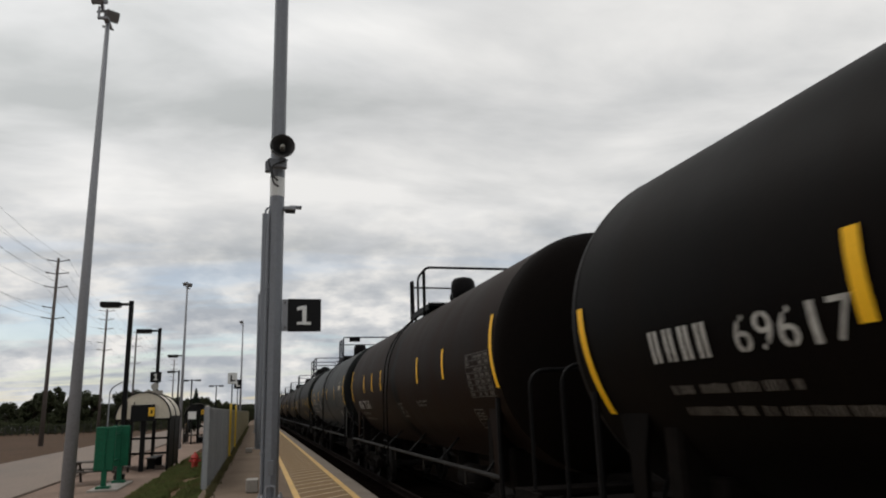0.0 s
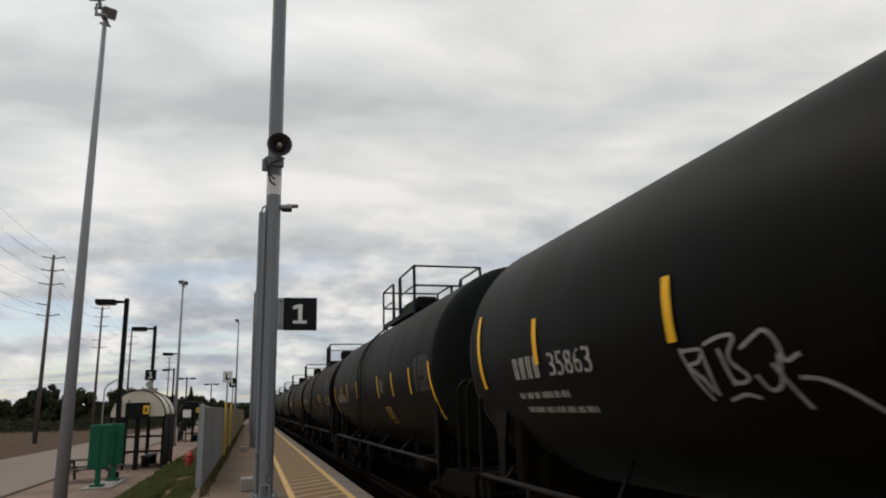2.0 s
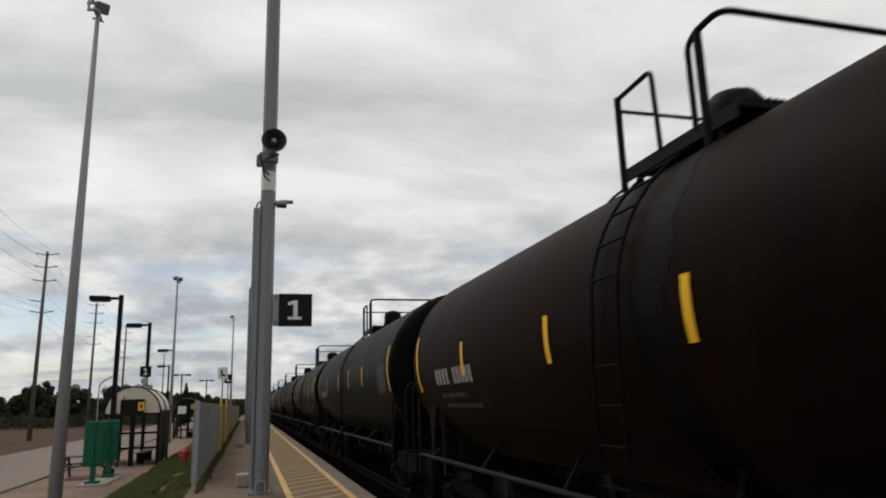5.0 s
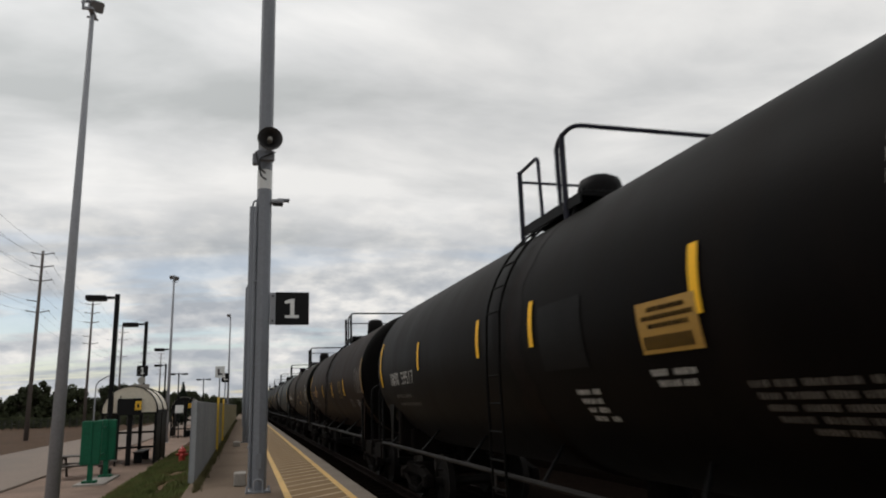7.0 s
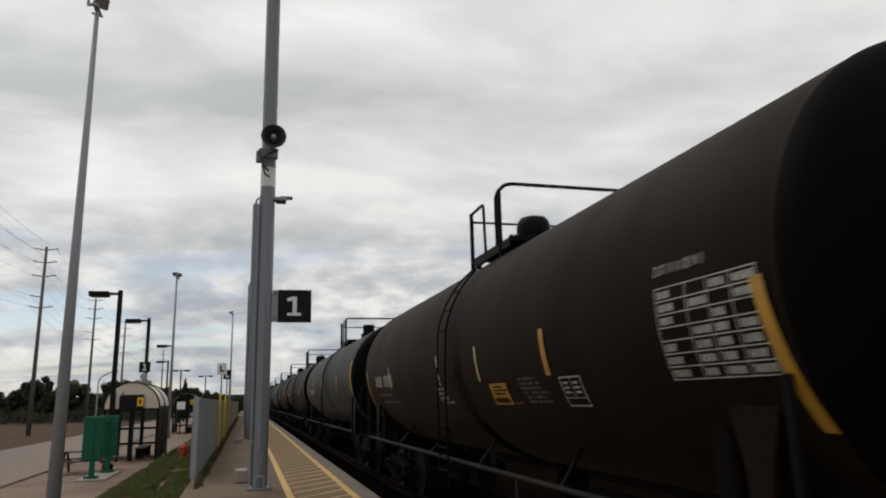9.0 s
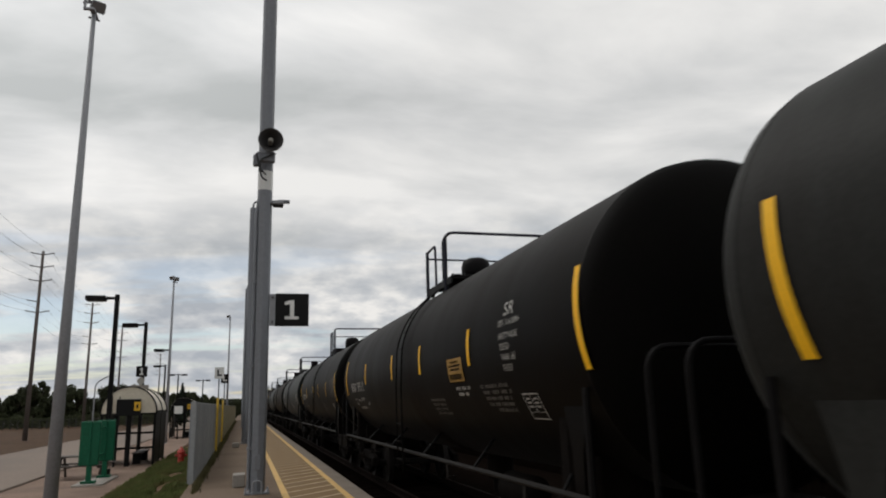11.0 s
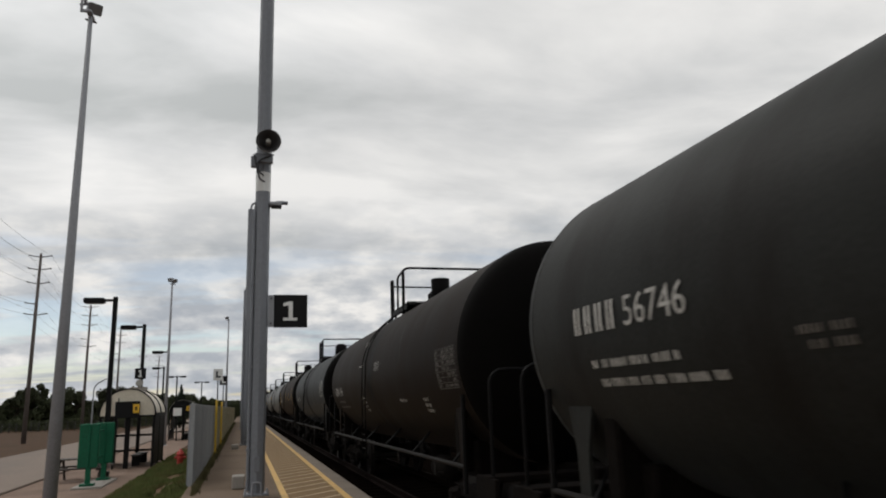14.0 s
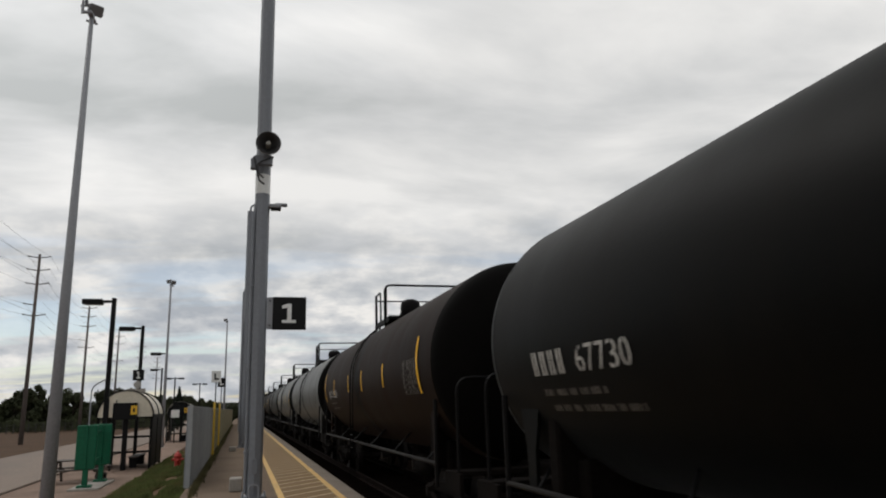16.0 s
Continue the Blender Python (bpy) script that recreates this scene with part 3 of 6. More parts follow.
# platform number sign
sign = thing("platform_sign", "square black platform sign with a white figure one", "sign", pose(0.95, 15.36, 3.80))
part("panel", boxes(((0, 0, 0), (0.72, 0.04, 0.72)), bevel=0.006), M_SIGNBLACK, sign)
fig = bmesh.new()
figure_one(fig, 0.30, 0.42)
bmesh.ops.rotate(fig, cent=(0, 0, 0), matrix=Matrix.Rotation(radians(90), 3, "X"), verts=fig.verts)
bmesh.ops.translate(fig, vec=(-0.16, -0.024, -0.21), verts=fig.verts)
part("figure", fig, M_SIGNWHITE, sign)
part("bracket", boxes(((-0.42, 0.01, 0), (0.12, 0.03, 0.70)), ((-0.48, 0.03, 0.22), (0.16, 0.05, 0.05)), ((-0.48, 0.03, -0.22), (0.16, 0.05, 0.05))), M_GALV, sign)
for dz in (-0.27, 0.27):
    part("bolt", lathe(bmesh.new(), ((0.018, -0.045), (0.018, -0.02)), 8, "y", (-0.42, 0, dz)), M_UNDER, sign)

# horn loudspeaker
horn = thing("horn_loudspeaker", "round grey horn loudspeaker strapped to the mast", "loudspeaker", pose(0.385, 15.02, 7.53))
part("bell", lathe(bmesh.new(), ((0.272, -0.20), (0.278, -0.185), (0.265, -0.16), (0.20, -0.04), (0.13, 0.08), (0.10, 0.20)), 28, "y", cap=False), M_HORN, horn, smooth=True)
part("throat", lathe(bmesh.new(), ((0.268, -0.197), (0.235, -0.185), (0.17, -0.06), (0.09, 0.06), (0.0, 0.07)), 28, "y", cap=False), M_HORNIN, horn, "dark inside of the horn", smooth=True)
part("centre_cap", lathe(bmesh.new(), ((0.0, -0.20), (0.035, -0.195), (0.055, -0.16), (0.055, 0.05)), 16, "y", cap=False), M_HORN, horn, smooth=True)
part("driver", lathe(bmesh.new(), ((0.0, 0.31), (0.09, 0.31), (0.11, 0.27), (0.11, 0.18), (0.0, 0.17)), 16, "y", cap=False), M_HORN, horn, smooth=True)
part("bracket", boxes(((-0.09, 0.05, -0.34), (0.40, 0.16, 0.22)), ((-0.02, 0.08, -0.22), (0.10, 0.06, 0.16)), ((-0.30, 0.02, -0.44), (0.13, 0.14, 0.26)), bevel=0.02), M_POLE, horn)
cbl = bmesh.new()
tube(cbl, bend([(0.12, 0.02, -0.25), (-0.05, -0.09, -0.36), (-0.22, -0.10, -0.45), (-0.20, -0.08, -0.68), (-0.08, -0.06, -0.78)], 0.1), 0.02, 6)
tube(cbl, bend([(-0.30, -0.08, -0.30), (-0.26, -0.11, -0.48), (-0.17, -0.08, -0.86), (-0.06, -0.06, -0.92)], 0.1), 0.022, 6)
part("cable", cbl, M_CABLE, horn, "looped black cables")
# small wall lamp on the mast
wl_ = thing("wall_lamp", "small grey security lamp sticking out from the mast", "lamp", pose(0.53, 15.36, 6.20))
part("housing", boxes(((0.06, 0, 0.02), (0.26, 0.2, 0.09)), bevel=0.02), M_GALV, wl_)
part("lens", boxes(((0.07, 0, -0.045), (0.22, 0.16, 0.03))), M_SIGNBLACK, wl_)
part("arm", boxes(((-0.1, 0, 0.02), (0.10, 0.06, 0.05))), M_GALV, wl_)
# concrete block at the mast foot
solid("concrete_block", boxes(((0, 0, 0.14), (0.27, 0.5, 0.28)), bevel=0.02), M_CONC, "pale concrete block standing on the platform", "block", pose(-0.06, 16.9, 0))
solid("concrete_block", boxes(((0, 0, 0.10), (0.30, 0.5, 0.20)), bevel=0.02), M_CONC, "pale concrete block standing on the platform", "block", pose(-0.30, 33, 0))


# ---------- flood-light masts ----------
def flood_mast(x, y, z0, top, r0, r1, label, heads):
    m = thing("floodlight_mast", label, "mast", pose(x, y, z0), group="floodlight masts")
    h = top - z0
    part("shaft", lathe(bmesh.new(), ((r0, 0.02), (r0 + (r1 - r0) * 0.5, h * 0.5), (r1, h)), 14), M_GALV, m, smooth=True)
    part("base_plate", boxes(((0, 0, 0.02), (r0 * 3, r0 * 3, 0.05)), bevel=0.01), M_GALV, m)
    part("crossarm", boxes(((0, 0, h - 0.10), (0.12, 0.50, 0.07)), bevel=0.01), M_GALV, m)
    for i, (dx_, dy_, dz_, tilt, yaw) in enumerate(heads):
        hd = part("floodlight", boxes(((0, 0, 0), (0.28, 0.24, 0.24)), ((0, -0.13, 0.0), (0.34, 0.04, 0.28)), bevel=0.03), M_GALV, m,
                  "boxy grey floodlight head", at=pose(dx_, dy_, h + dz_, tilt, 0, yaw))
        if dz_ > 0.3:
            part("riser", boxes(((dx_, dy_, h + dz_ / 2 - 0.18), (0.05, 0.05, dz_ - 0.08)), ((dx_ / 2, dy_, h - 0.10), (abs(dx_) + 0.05, 0.06, 0.06))), M_GALV, m)
        part("lens", boxes(((0, -0.155, 0), (0.29, 0.012, 0.23))), M_INSUL, hd)
        part("yoke", boxes(((0, 0.05, -0.20), (0.05, 0.08, 0.24)), ((0, 0.0, -0.30), (0.26, 0.06, 0.05))), M_GALV, hd)
    return m


flood_mast(-3.92, 17.2, LOW, 11.55, 0.150, 0.052, "tall tapered galvanised mast with twin floodlights", ((-0.17, -0.2, 0.42, 25, -20), (0.03, 0.10, 0.14, 25, 30)))
flood_mast(-5.22, 53.0, LOW, 11.0, 0.13, 0.06, "distant tapered galvanised mast with a floodlight", ((-0.1, 0, 0.12, 25, -40), (0.12, 0.3, 0.1, 25, 20)))
flood_mast(-1.70, 76.0, LOW, 11.05, 0.13, 0.06, "far tapered galvanised mast behind the fence", ((-0.15, 0, 0.12, 25, -40),))


# ---------- black plaza lamp posts ----------
def plaza_lamp(x, y, top, twin=False):
    m = thing("plaza_lamp", "black square lamp post with " + ("two flat box heads" if twin else "a flat box head"), "street lamp", pose(x, y, LOW + 0.02), group="plaza lamps")
    h = top - LOW
    part("post", boxes(((0, 0, h / 2), (0.165, 0.165, h)), bevel=0.015), M_BLACKPOST, m)
    part("base_cover", boxes(((0, 0, 0.1), (0.36, 0.36, 0.2)), bevel=0.03), M_BLACKPOST, m)
    for s in ((-1, 1) if twin else (-1,)):
        part("arm", boxes(((s * 0.28, 0, h - 0.14), (0.36, 0.08, 0.10))), M_BLACKPOST, m)
        hd = part("lamp_head", boxes(((s * 0.76, 0, h - 0.16), (0.74, 0.40, 0.20)), bevel=0.025), M_BLACKPOST, m)
        part("lens", boxes(((s * 0.76, 0, h - 0.268), (0.58, 0.32, 0.02))), M_CARGLASS, hd)
    return m


plaza_lamp(-4.97, 29.5, 6.22)
plaza_lamp(-5.09, 39.0, 6.22)
plaza_lamp(-5.52, 56.0, 6.22)
plaza_lamp(-7.95, 77.0, 6.22)
plaza_lamp(-8.42, 97.6, 6.22, True)
plaza_lamp(-6.48, 119.0, 6.22, True)


# ---------- fence ----------
fence = thing("platform_fence", "grey corrugated steel sheet fence along the platform", "fence", kind="structure")


def sheet(length, height):
    bm = bmesh.new()
    n = int(length / 0.40)
    prof_ = []
    for i in range(n):
        y = i * length / n
        d = length / n
        prof_ += [(0.0, y), (0.0, y + d * 0.38), (0.09, y + d * 0.5), (0.09, y + d * 0.88)]
    prof_.append((0.0, length))
    lo = [bm.verts.new((x, y, 0.03)) for x, y in prof_]
    hi = [bm.verts.new((x, y, height)) for x, y in prof_]
    for i in range(len(prof_) - 1):
        bm.faces.new((lo[i], lo[i + 1], hi[i + 1], hi[i]))
    bmesh.ops.solidify(bm, geom=bm.faces[:], thickness=0.006)
    return bm


sheet_me = finish(sheet(2.4, 1.86), "fence_sheet", M_FENCE)
tan_me = finish(sheet(2.4, 1.86), "fence_sheet", M_TANFENCE)
post_me = finish(boxes(((0, 0, 0.95), (0.07, 0.07, 1.9)), bevel=0.006), "fence_post", M_GALV)
cap_me = finish(boxes(((0, 1.2, 1.875), (0.085, 2.4, 0.03))), "fence_cap", M_FENCE)
for i in range(34):
    y = 18.1 + 2.42 * i
    part("fence_sheet", sheet_me if i < 5 else tan_me, None, fence, at=pose(-1.17, y, 0))
    part("fence_post", post_me, None, fence, at=pose(-1.21, y + 0.03, 0))
    part("fence_cap", cap_me, None, fence, at=pose(-1.145, y, 0))
part("end_post", boxes(((0, 0, 0.95), (0.10, 0.10, 1.92)), bevel=0.008), M_FENCE, fence, at=pose(-1.15, 18.02, 0))
for y in (29.0, 36.0):
    yp = thing("marker_post", "slim yellow painted steel post beside the fence", "post", pose(-1.00, y, 0), group="yellow posts")
    part("shaft", boxes(((0, 0, 1.05), (0.08, 0.12, 2.10)), bevel=0.01), M_YELLOW, yp)
    part("foot", boxes(((0, 0, 0.02), (0.2, 0.24, 0.04))), M_YELLOW, yp)
for x, y, z, white in ((-1.32, 39.0, 3.55, True), (-1.30, 49.0, 3.62, False)):
    sp = thing("fence_sign", ("white" if white else "black") + " square sign on a slim pole behind the fence", "sign", pose(x, y, 0))
    part("pole", boxes(((0, 0, z / 2), (0.07, 0.07, z))), M_POLE, sp)
    part("panel", boxes(((0, -0.05, z), (0.48, 0.04, 0.60)), bevel=0.01), M_SIGNWHITE if white else M_SIGNBLACK, sp)
    bar = bmesh.new()
    box(bar, (-0.06, -0.076, z + 0.0), (0.08, 0.006, 0.34))
    box(bar, (0.06, -0.076, z - 0.12), (0.16, 0.006, 0.08))
    part("marking", bar, M_SIGNBLACK if white else M_SIGNWHITE, sp)


# ---------- shelters ----------
def shelter(x0, x1, y0, y1, top_sign):
    w, d = x1 - x0, y1 - y0
    s = thing("waiting_shelter", "black-framed waiting shelter with a cream barrel-vault roof", "shelter", pose(x0, y0, LOW + 0.02), group="waiting shelters")
    eave, r = 2.20, w / 2
    vault = bmesh.new()
    arcs = []
    for rr in (r, r - 0.04):
        for yy in (0, d):
            arcs.append([vault.verts.new((r + rr * math.cos(math.pi * k / 20), yy, eave + rr * math.sin(math.pi * k / 20))) for k in range(21)])
    for k in range(20):
        vault.faces.new((arcs[0][k], arcs[0][k + 1], arcs[1][k + 1], arcs[1][k]))
        vault.faces.new((arcs[2][k + 1], arcs[2][k], arcs[3][k], arcs[3][k + 1]))
        vault.faces.new((arcs[0][k + 1], arcs[0][k], arcs[2][k], arcs[2][k + 1]))
        vault.faces.new((arcs[1][k], arcs[1][k + 1], arcs[3][k + 1], arcs[3][k]))
    part("vault_roof", vault, M_VAULT, s, smooth=False)
    for yy in (0.05, d - 0.05):
        gable = bmesh.new()
        yo = yy - 0.09 if yy < 1 else yy + 0.06
        ring_a = [(r + (r - 0.03) * math.cos(math.pi * k / 20), eave + (r - 0.03) * math.sin(math.pi * k / 20)) for k in range(21)]
        fa = [gable.verts.new((x, yo, z)) for x, z in ring_a]
        fb = [gable.verts.new((x, yo + 0.03, z)) for x, z in ring_a]
        ca, cb_ = gable.verts.new((r, yo, eave)), gable.verts.new((r, yo + 0.03, eave))
        for k in range(20):
            gable.faces.new((ca, fa[k], fa[k + 1]))
            gable.faces.new((cb_, fb[k + 1], fb[k]))
            gable.faces.new((fa[k], fb[k], fb[k + 1], fa[k + 1]))
        bmesh.ops.recalc_face_normals(gable, faces=gable.faces[:])
        part("gable_panel", gable, M_VAULT if top_sign else M_BLACKPOST, s, "cream gable panel" if top_sign else "dark gable panel")
    for yy in (-0.06, d / 2, d + 0.02):
        rib = bmesh.new()
        tube(rib, [(r + (r + 0.02) * math.cos(math.pi * k / 20), yy, eave + (r + 0.02) * math.sin(math.pi * k / 20)) for k in range(21)], 0.03, 6)
        part("roof_rib", rib, M_BLACKPOST, s)
    for x in (0.05, w - 0.05):
        for yy in (0.05, d / 2, d - 0.05):
            part("post", boxes(((x, yy, eave / 2), (0.10, 0.10, eave)), bevel=0.008), M_BLACKPOST, s)
    for x, wide in ((0.62, 0.08), (1.14, 0.20)):
        part("door_post", boxes(((x, 0.05 if wide < 0.1 else -0.05, eave / 2), (wide, 0.10, eave)), bevel=0.01), M_BLACKPOST, s)
    for x in (0.05, w - 0.05):
        part("eave_beam", boxes(((x, d / 2, eave + 0.01), (0.14, d, 0.16))), M_BLACKPOST, s)
        part("side_panel", boxes(((x, d * 0.75, 1.15), (0.05, d * 0.48, 2.1))), M_BLACKPOST, s, "dark solid side panel")
        if x > 1:
            part("side_panel", boxes(((x, d * 0.25, 1.15), (0.05, d * 0.48, 2.1))), M_BLACKPOST, s, "dark solid side panel")
            continue
        part("sill_panel", boxes(((x, d * 0.25, 0.45), (0.05, d * 0.48, 0.7))), M_BLACKPOST, s)
        pn = part("pane", boxes(((x, d * 0.25, 1.45), (0.012, d * 0.46, 1.25))), M_PANE, s, "clear side pane")
        pn.visible_shadow = False
    for yy in (0.05, d - 0.05):
        part("end_beam", boxes(((r, yy - 0.01, eave + 0.01), (w - 0.2, 0.12, 0.16))), M_BLACKPOST, s)
    part("back_rail", boxes(((r, d - 0.05, 0.55), (w - 0.2, 0.06, 0.10)), ((r, d - 0.05, 1.25), (w - 0.2, 0.06, 0.10))), M_BLACKPOST, s)
    part("bench_seat", boxes(((w * 0.62, d * 0.6, 0.46), (0.42, d * 0.7, 0.05)), bevel=0.01), M_DARKWOOD, s)
    for yy in (d * 0.3, d * 0.9):
        part("bench_leg", boxes(((w * 0.62, yy, 0.22), (0.34, 0.05, 0.44))), M_BLACKPOST, s)
    for x in (0.42, 0.72):
        part("gable_mullion", boxes(((x, -0.055, eave + 0.33), (0.04, 0.035, 0.8))), M_BLACKPOST, s)
    board = part("info_board", boxes(((1.10, -0.16, eave + 0.24), (0.96, 0.14, 0.70)), bevel=0.01), M_SIGNBLACK, s, "black information board across the gable")
    part("yellow_sign", boxes(((1.46, -0.25, eave + 0.28), (0.25, 0.04, 0.37)), bevel=0.008), M_SIGNYELLOW, board, "yellow sign panel")
    part("sign_mark", boxes(((1.46, -0.275, eave + 0.28), (0.08, 0.008, 0.16))), M_SIGNBLACK, board)
    if top_sign:
        t = thing("shelter_sign", "black figure-one sign with pale loudspeaker on the shelter roof", "sign", pose(x0 + 1.42, y0 + 0.3, LOW + eave + r))
        part("panel", boxes(((0.05, 0, 0.70), (0.46, 0.06, 0.46)), bevel=0.01), M_SIGNBLACK, t)
        f = bmesh.new()
        figure_one(f, 0.17, 0.29)
        bmesh.ops.rotate(f, cent=(0, 0, 0), matrix=Matrix.Rotation(radians(90), 3, "X"), verts=f.verts)
        bmesh.ops.translate(f, vec=(-0.035, -0.034, 0.555), verts=f.verts)
        part("figure", f, M_SIGNWHITE, t)
        part("loudspeaker", lathe(bmesh.new(), ((0.16, -0.14), (0.10, 0.05), (0.07, 0.12)), 16, "y", (0.05, 0, 0.28)), M_HORN, t, "pale round loudspeaker")
        part("stand", boxes(((0.05, 0.05, 0.20), (0.08, 0.08, 0.55)), ((0.0, 0.05, 0.03), (0.7, 0.4, 0.16))), M_CONC, t, "pale base box")
    return s


shelter(-5.87, -3.66, 33.0, 37.0, True)
shelter(-5.75, -3.75, 61.0, 65.0, False)

# second shelter's small sign boxes
s2 = thing("route_sign", "small black and white sign boxes at the far shelter", "sign", pose(-5.0, 59.7, LOW))
part("pole", boxes(((0, 0, 1.5), (0.08, 0.08, 3.0))), M_BLACKPOST, s2)
part("black_box", boxes(((0.05, -0.06, 2.9), (0.5, 0.05, 0.45)), bevel=0.01), M_SIGNBLACK, s2)
part("white_box", boxes(((0.0, -0.06, 2.25), (0.62, 0.05, 0.6)), bevel=0.01), M_SIGNWHITE, s2)

# ---------- green board, picnic table, hydrant, bin ----------
gb = thing("green_board", "dark green double-leaf notice board on two legs", "notice board", pose(-4.78, 25.6, LOW + 0.07))
for x, y in ((0.0, 0.0), (0.12, 2.0)):
    lf = part("leaf", boxes(((x - 0.03, y, 1.26), (0.60, 0.16, 1.40)), bevel=0.03), M_GREEN, gb)
    part("leaf_rib", boxes(((x - 0.02, y - 0.10, 1.26), (0.07, 0.05, 1.38)), bevel=0.01), M_GREEN, lf)
    part("leg", boxes(((x, y, 0.30), (0.16, 0.12, 0.6)), bevel=0.01), M_GREEN, gb)
    part("foot", boxes(((x, y, 0.04), (0.42, 0.34, 0.08)), bevel=0.01), M_GREEN, gb)
for z in (0.8, 1.7):
    part("tie_bar", boxes(((0.06, 1.0, z), (0.06, 1.9, 0.06))), M_GREEN, gb)
solid("concrete_pad", boxes(((0, 0, 0.03), (0.9, 3.0, 0.07)), bevel=0.01), M_CONC, "pale concrete pad under the green board", "pad", pose(-4.72, 26.6, LOW + 0.01))

pt = thing("picnic_table", "dark timber picnic table with two benches", "table", pose(-5.55, 28.6, LOW + 0.02))
for i in range(5):
    part("top_plank", boxes(((0, -0.32 + 0.16 * i, 0.75), (1.9, 0.15, 0.045)), bevel=0.006), M_DARKWOOD, pt)
for s_ in (-1, 1):
    for i in range(2):
        part("bench_plank", boxes(((0, s_ * (0.66 + 0.16 * i), 0.45), (1.9, 0.15, 0.045)), bevel=0.006), M_DARKWOOD, pt)
for x in (-0.68, 0.68):
    part("bench_beam", boxes(((x, 0, 0.41), (0.06, 1.7, 0.09))), M_DARKWOOD, pt)
    part("top_beam", boxes(((x, 0, 0.70), (0.06, 0.78, 0.07))), M_DARKWOOD, pt)
    for s_ in (-1, 1):
        lb = bmesh.new()
        tube(lb, [(x, s_ * 0.62, 0.0), (x, s_ * 0.25, 0.70)], 0.045, 4)
        part("leg", lb, M_DARKWOOD, pt)

hy = thing("fire_hydrant", "red cast-iron fire hydrant on the grass bank", "hydrant", pose(-2.33, 30.0, -0.41))
part("barrel", lathe(bmesh.new(), ((0.17, 0.0), (0.17, 0.05), (0.12, 0.07), (0.12, 0.44), (0.16, 0.46), (0.16, 0.50), (0.13, 0.53), (0.10, 0.60), (0.04, 0.64), (0.04, 0.69), (0.0, 0.69)), 16), M_RED, hy, smooth=False)
for s_ in (-1, 1):
    part("outlet", lathe(bmesh.new(), ((0.0, s_ * 0.10), (0.055, s_ * 0.10), (0.055, s_ * 0.19), (0.04, s_ * 0.20), (0.04, s_ * 0.23), (0.0, s_ * 0.23)), 10, "x", (0, 0, 0.36), cap=False), M_RED, hy)
part("pumper_outlet", lathe(bmesh.new(), ((0.0, -0.22), (0.05, -0.22), (0.075, -0.18), (0.075, -0.08)), 12, "y", (0, 0, 0.32), cap=False), M_RED, hy)


# ---------- power line ----------
ARMS = ((0.0, 1, 1), (1.2, 1, 1), (2.5, 1, 1), (4.4, 1, 0), (5.4, 1, 1))


def power_pole(x, y, top):
    p = thing("power_pole", "tall weathered utility pole with five tiers of insulators", "utility pole", pose(x, y, LOW), group="power poles")
    h = top - LOW
    part("shaft", lathe(bmesh.new(), ((0.21, 0), (0.115, h)), 12), M_WOOD, p, smooth=True)
    for dz, left, right in ARMS:
        for s_, on in ((-1, left), (1, right)):
            if on:
                a = bmesh.new()
                tube(a, [(s_ * 0.10, 0, h - 0.32 - dz), (s_ * 0.85, 0, h - 0.20 - dz)], 0.06, 6, taper=0.045)
                part("insulator_arm", a, M_INSUL, p)
                part("clamp", boxes(((s_ * 0.90, 0, h - 0.18 - dz), (0.12, 0.2, 0.1))), M_INSUL, p)
    return p


POLES = ((-17.5, 34.0, 17.0), (-18.4, 70.0, 16.4), (-20.6, 104.0, 16.4), (-20.9, 131.0, 16.4), (-21.5, 165.0, 16.4), (-22.0, 200.0, 16.4))
for px, py, pt_ in POLES:
    power_pole(px, py, pt_)
wires = thing("power_line", "thin sagging overhead wires between the utility poles", "wires")
for dz, left, right in ARMS:
    for s_, on in ((-1, left), (1, right)):
        if on:
            pts = []
            for (xa, ya, ta), (xb, yb, tb) in zip(POLES, POLES[1:]):
                for k in range(8):
                    t = k / 8
                    pts.append((xa + (xb - xa) * t + s_ * 0.9, ya + (yb - ya) * t, ta + (tb - ta) * t - 0.18 - dz - 0.9 * 4 * t * (1 - t)))
            part("wire", tube(bmesh.new(), pts, 0.011, 4), M_WIRE, wires)

sl = thing("street_lamp", "slim far street lamp with a curved arm", "street lamp", pose(-20.2, 108, LOW))
cob = bmesh.new()
tube(cob, bend([(0, 0, 0), (0, 0, 6.2), (1.5, 0, 7.1), (2.1, 0, 7.15)], 0.9, 6), 0.09, 8)
part("post", cob, M_GALV, sl)
part("lamp_head", boxes(((2.3, 0, 7.12), (0.6, 0.25, 0.12)), bevel=0.03), M_GALV, sl)


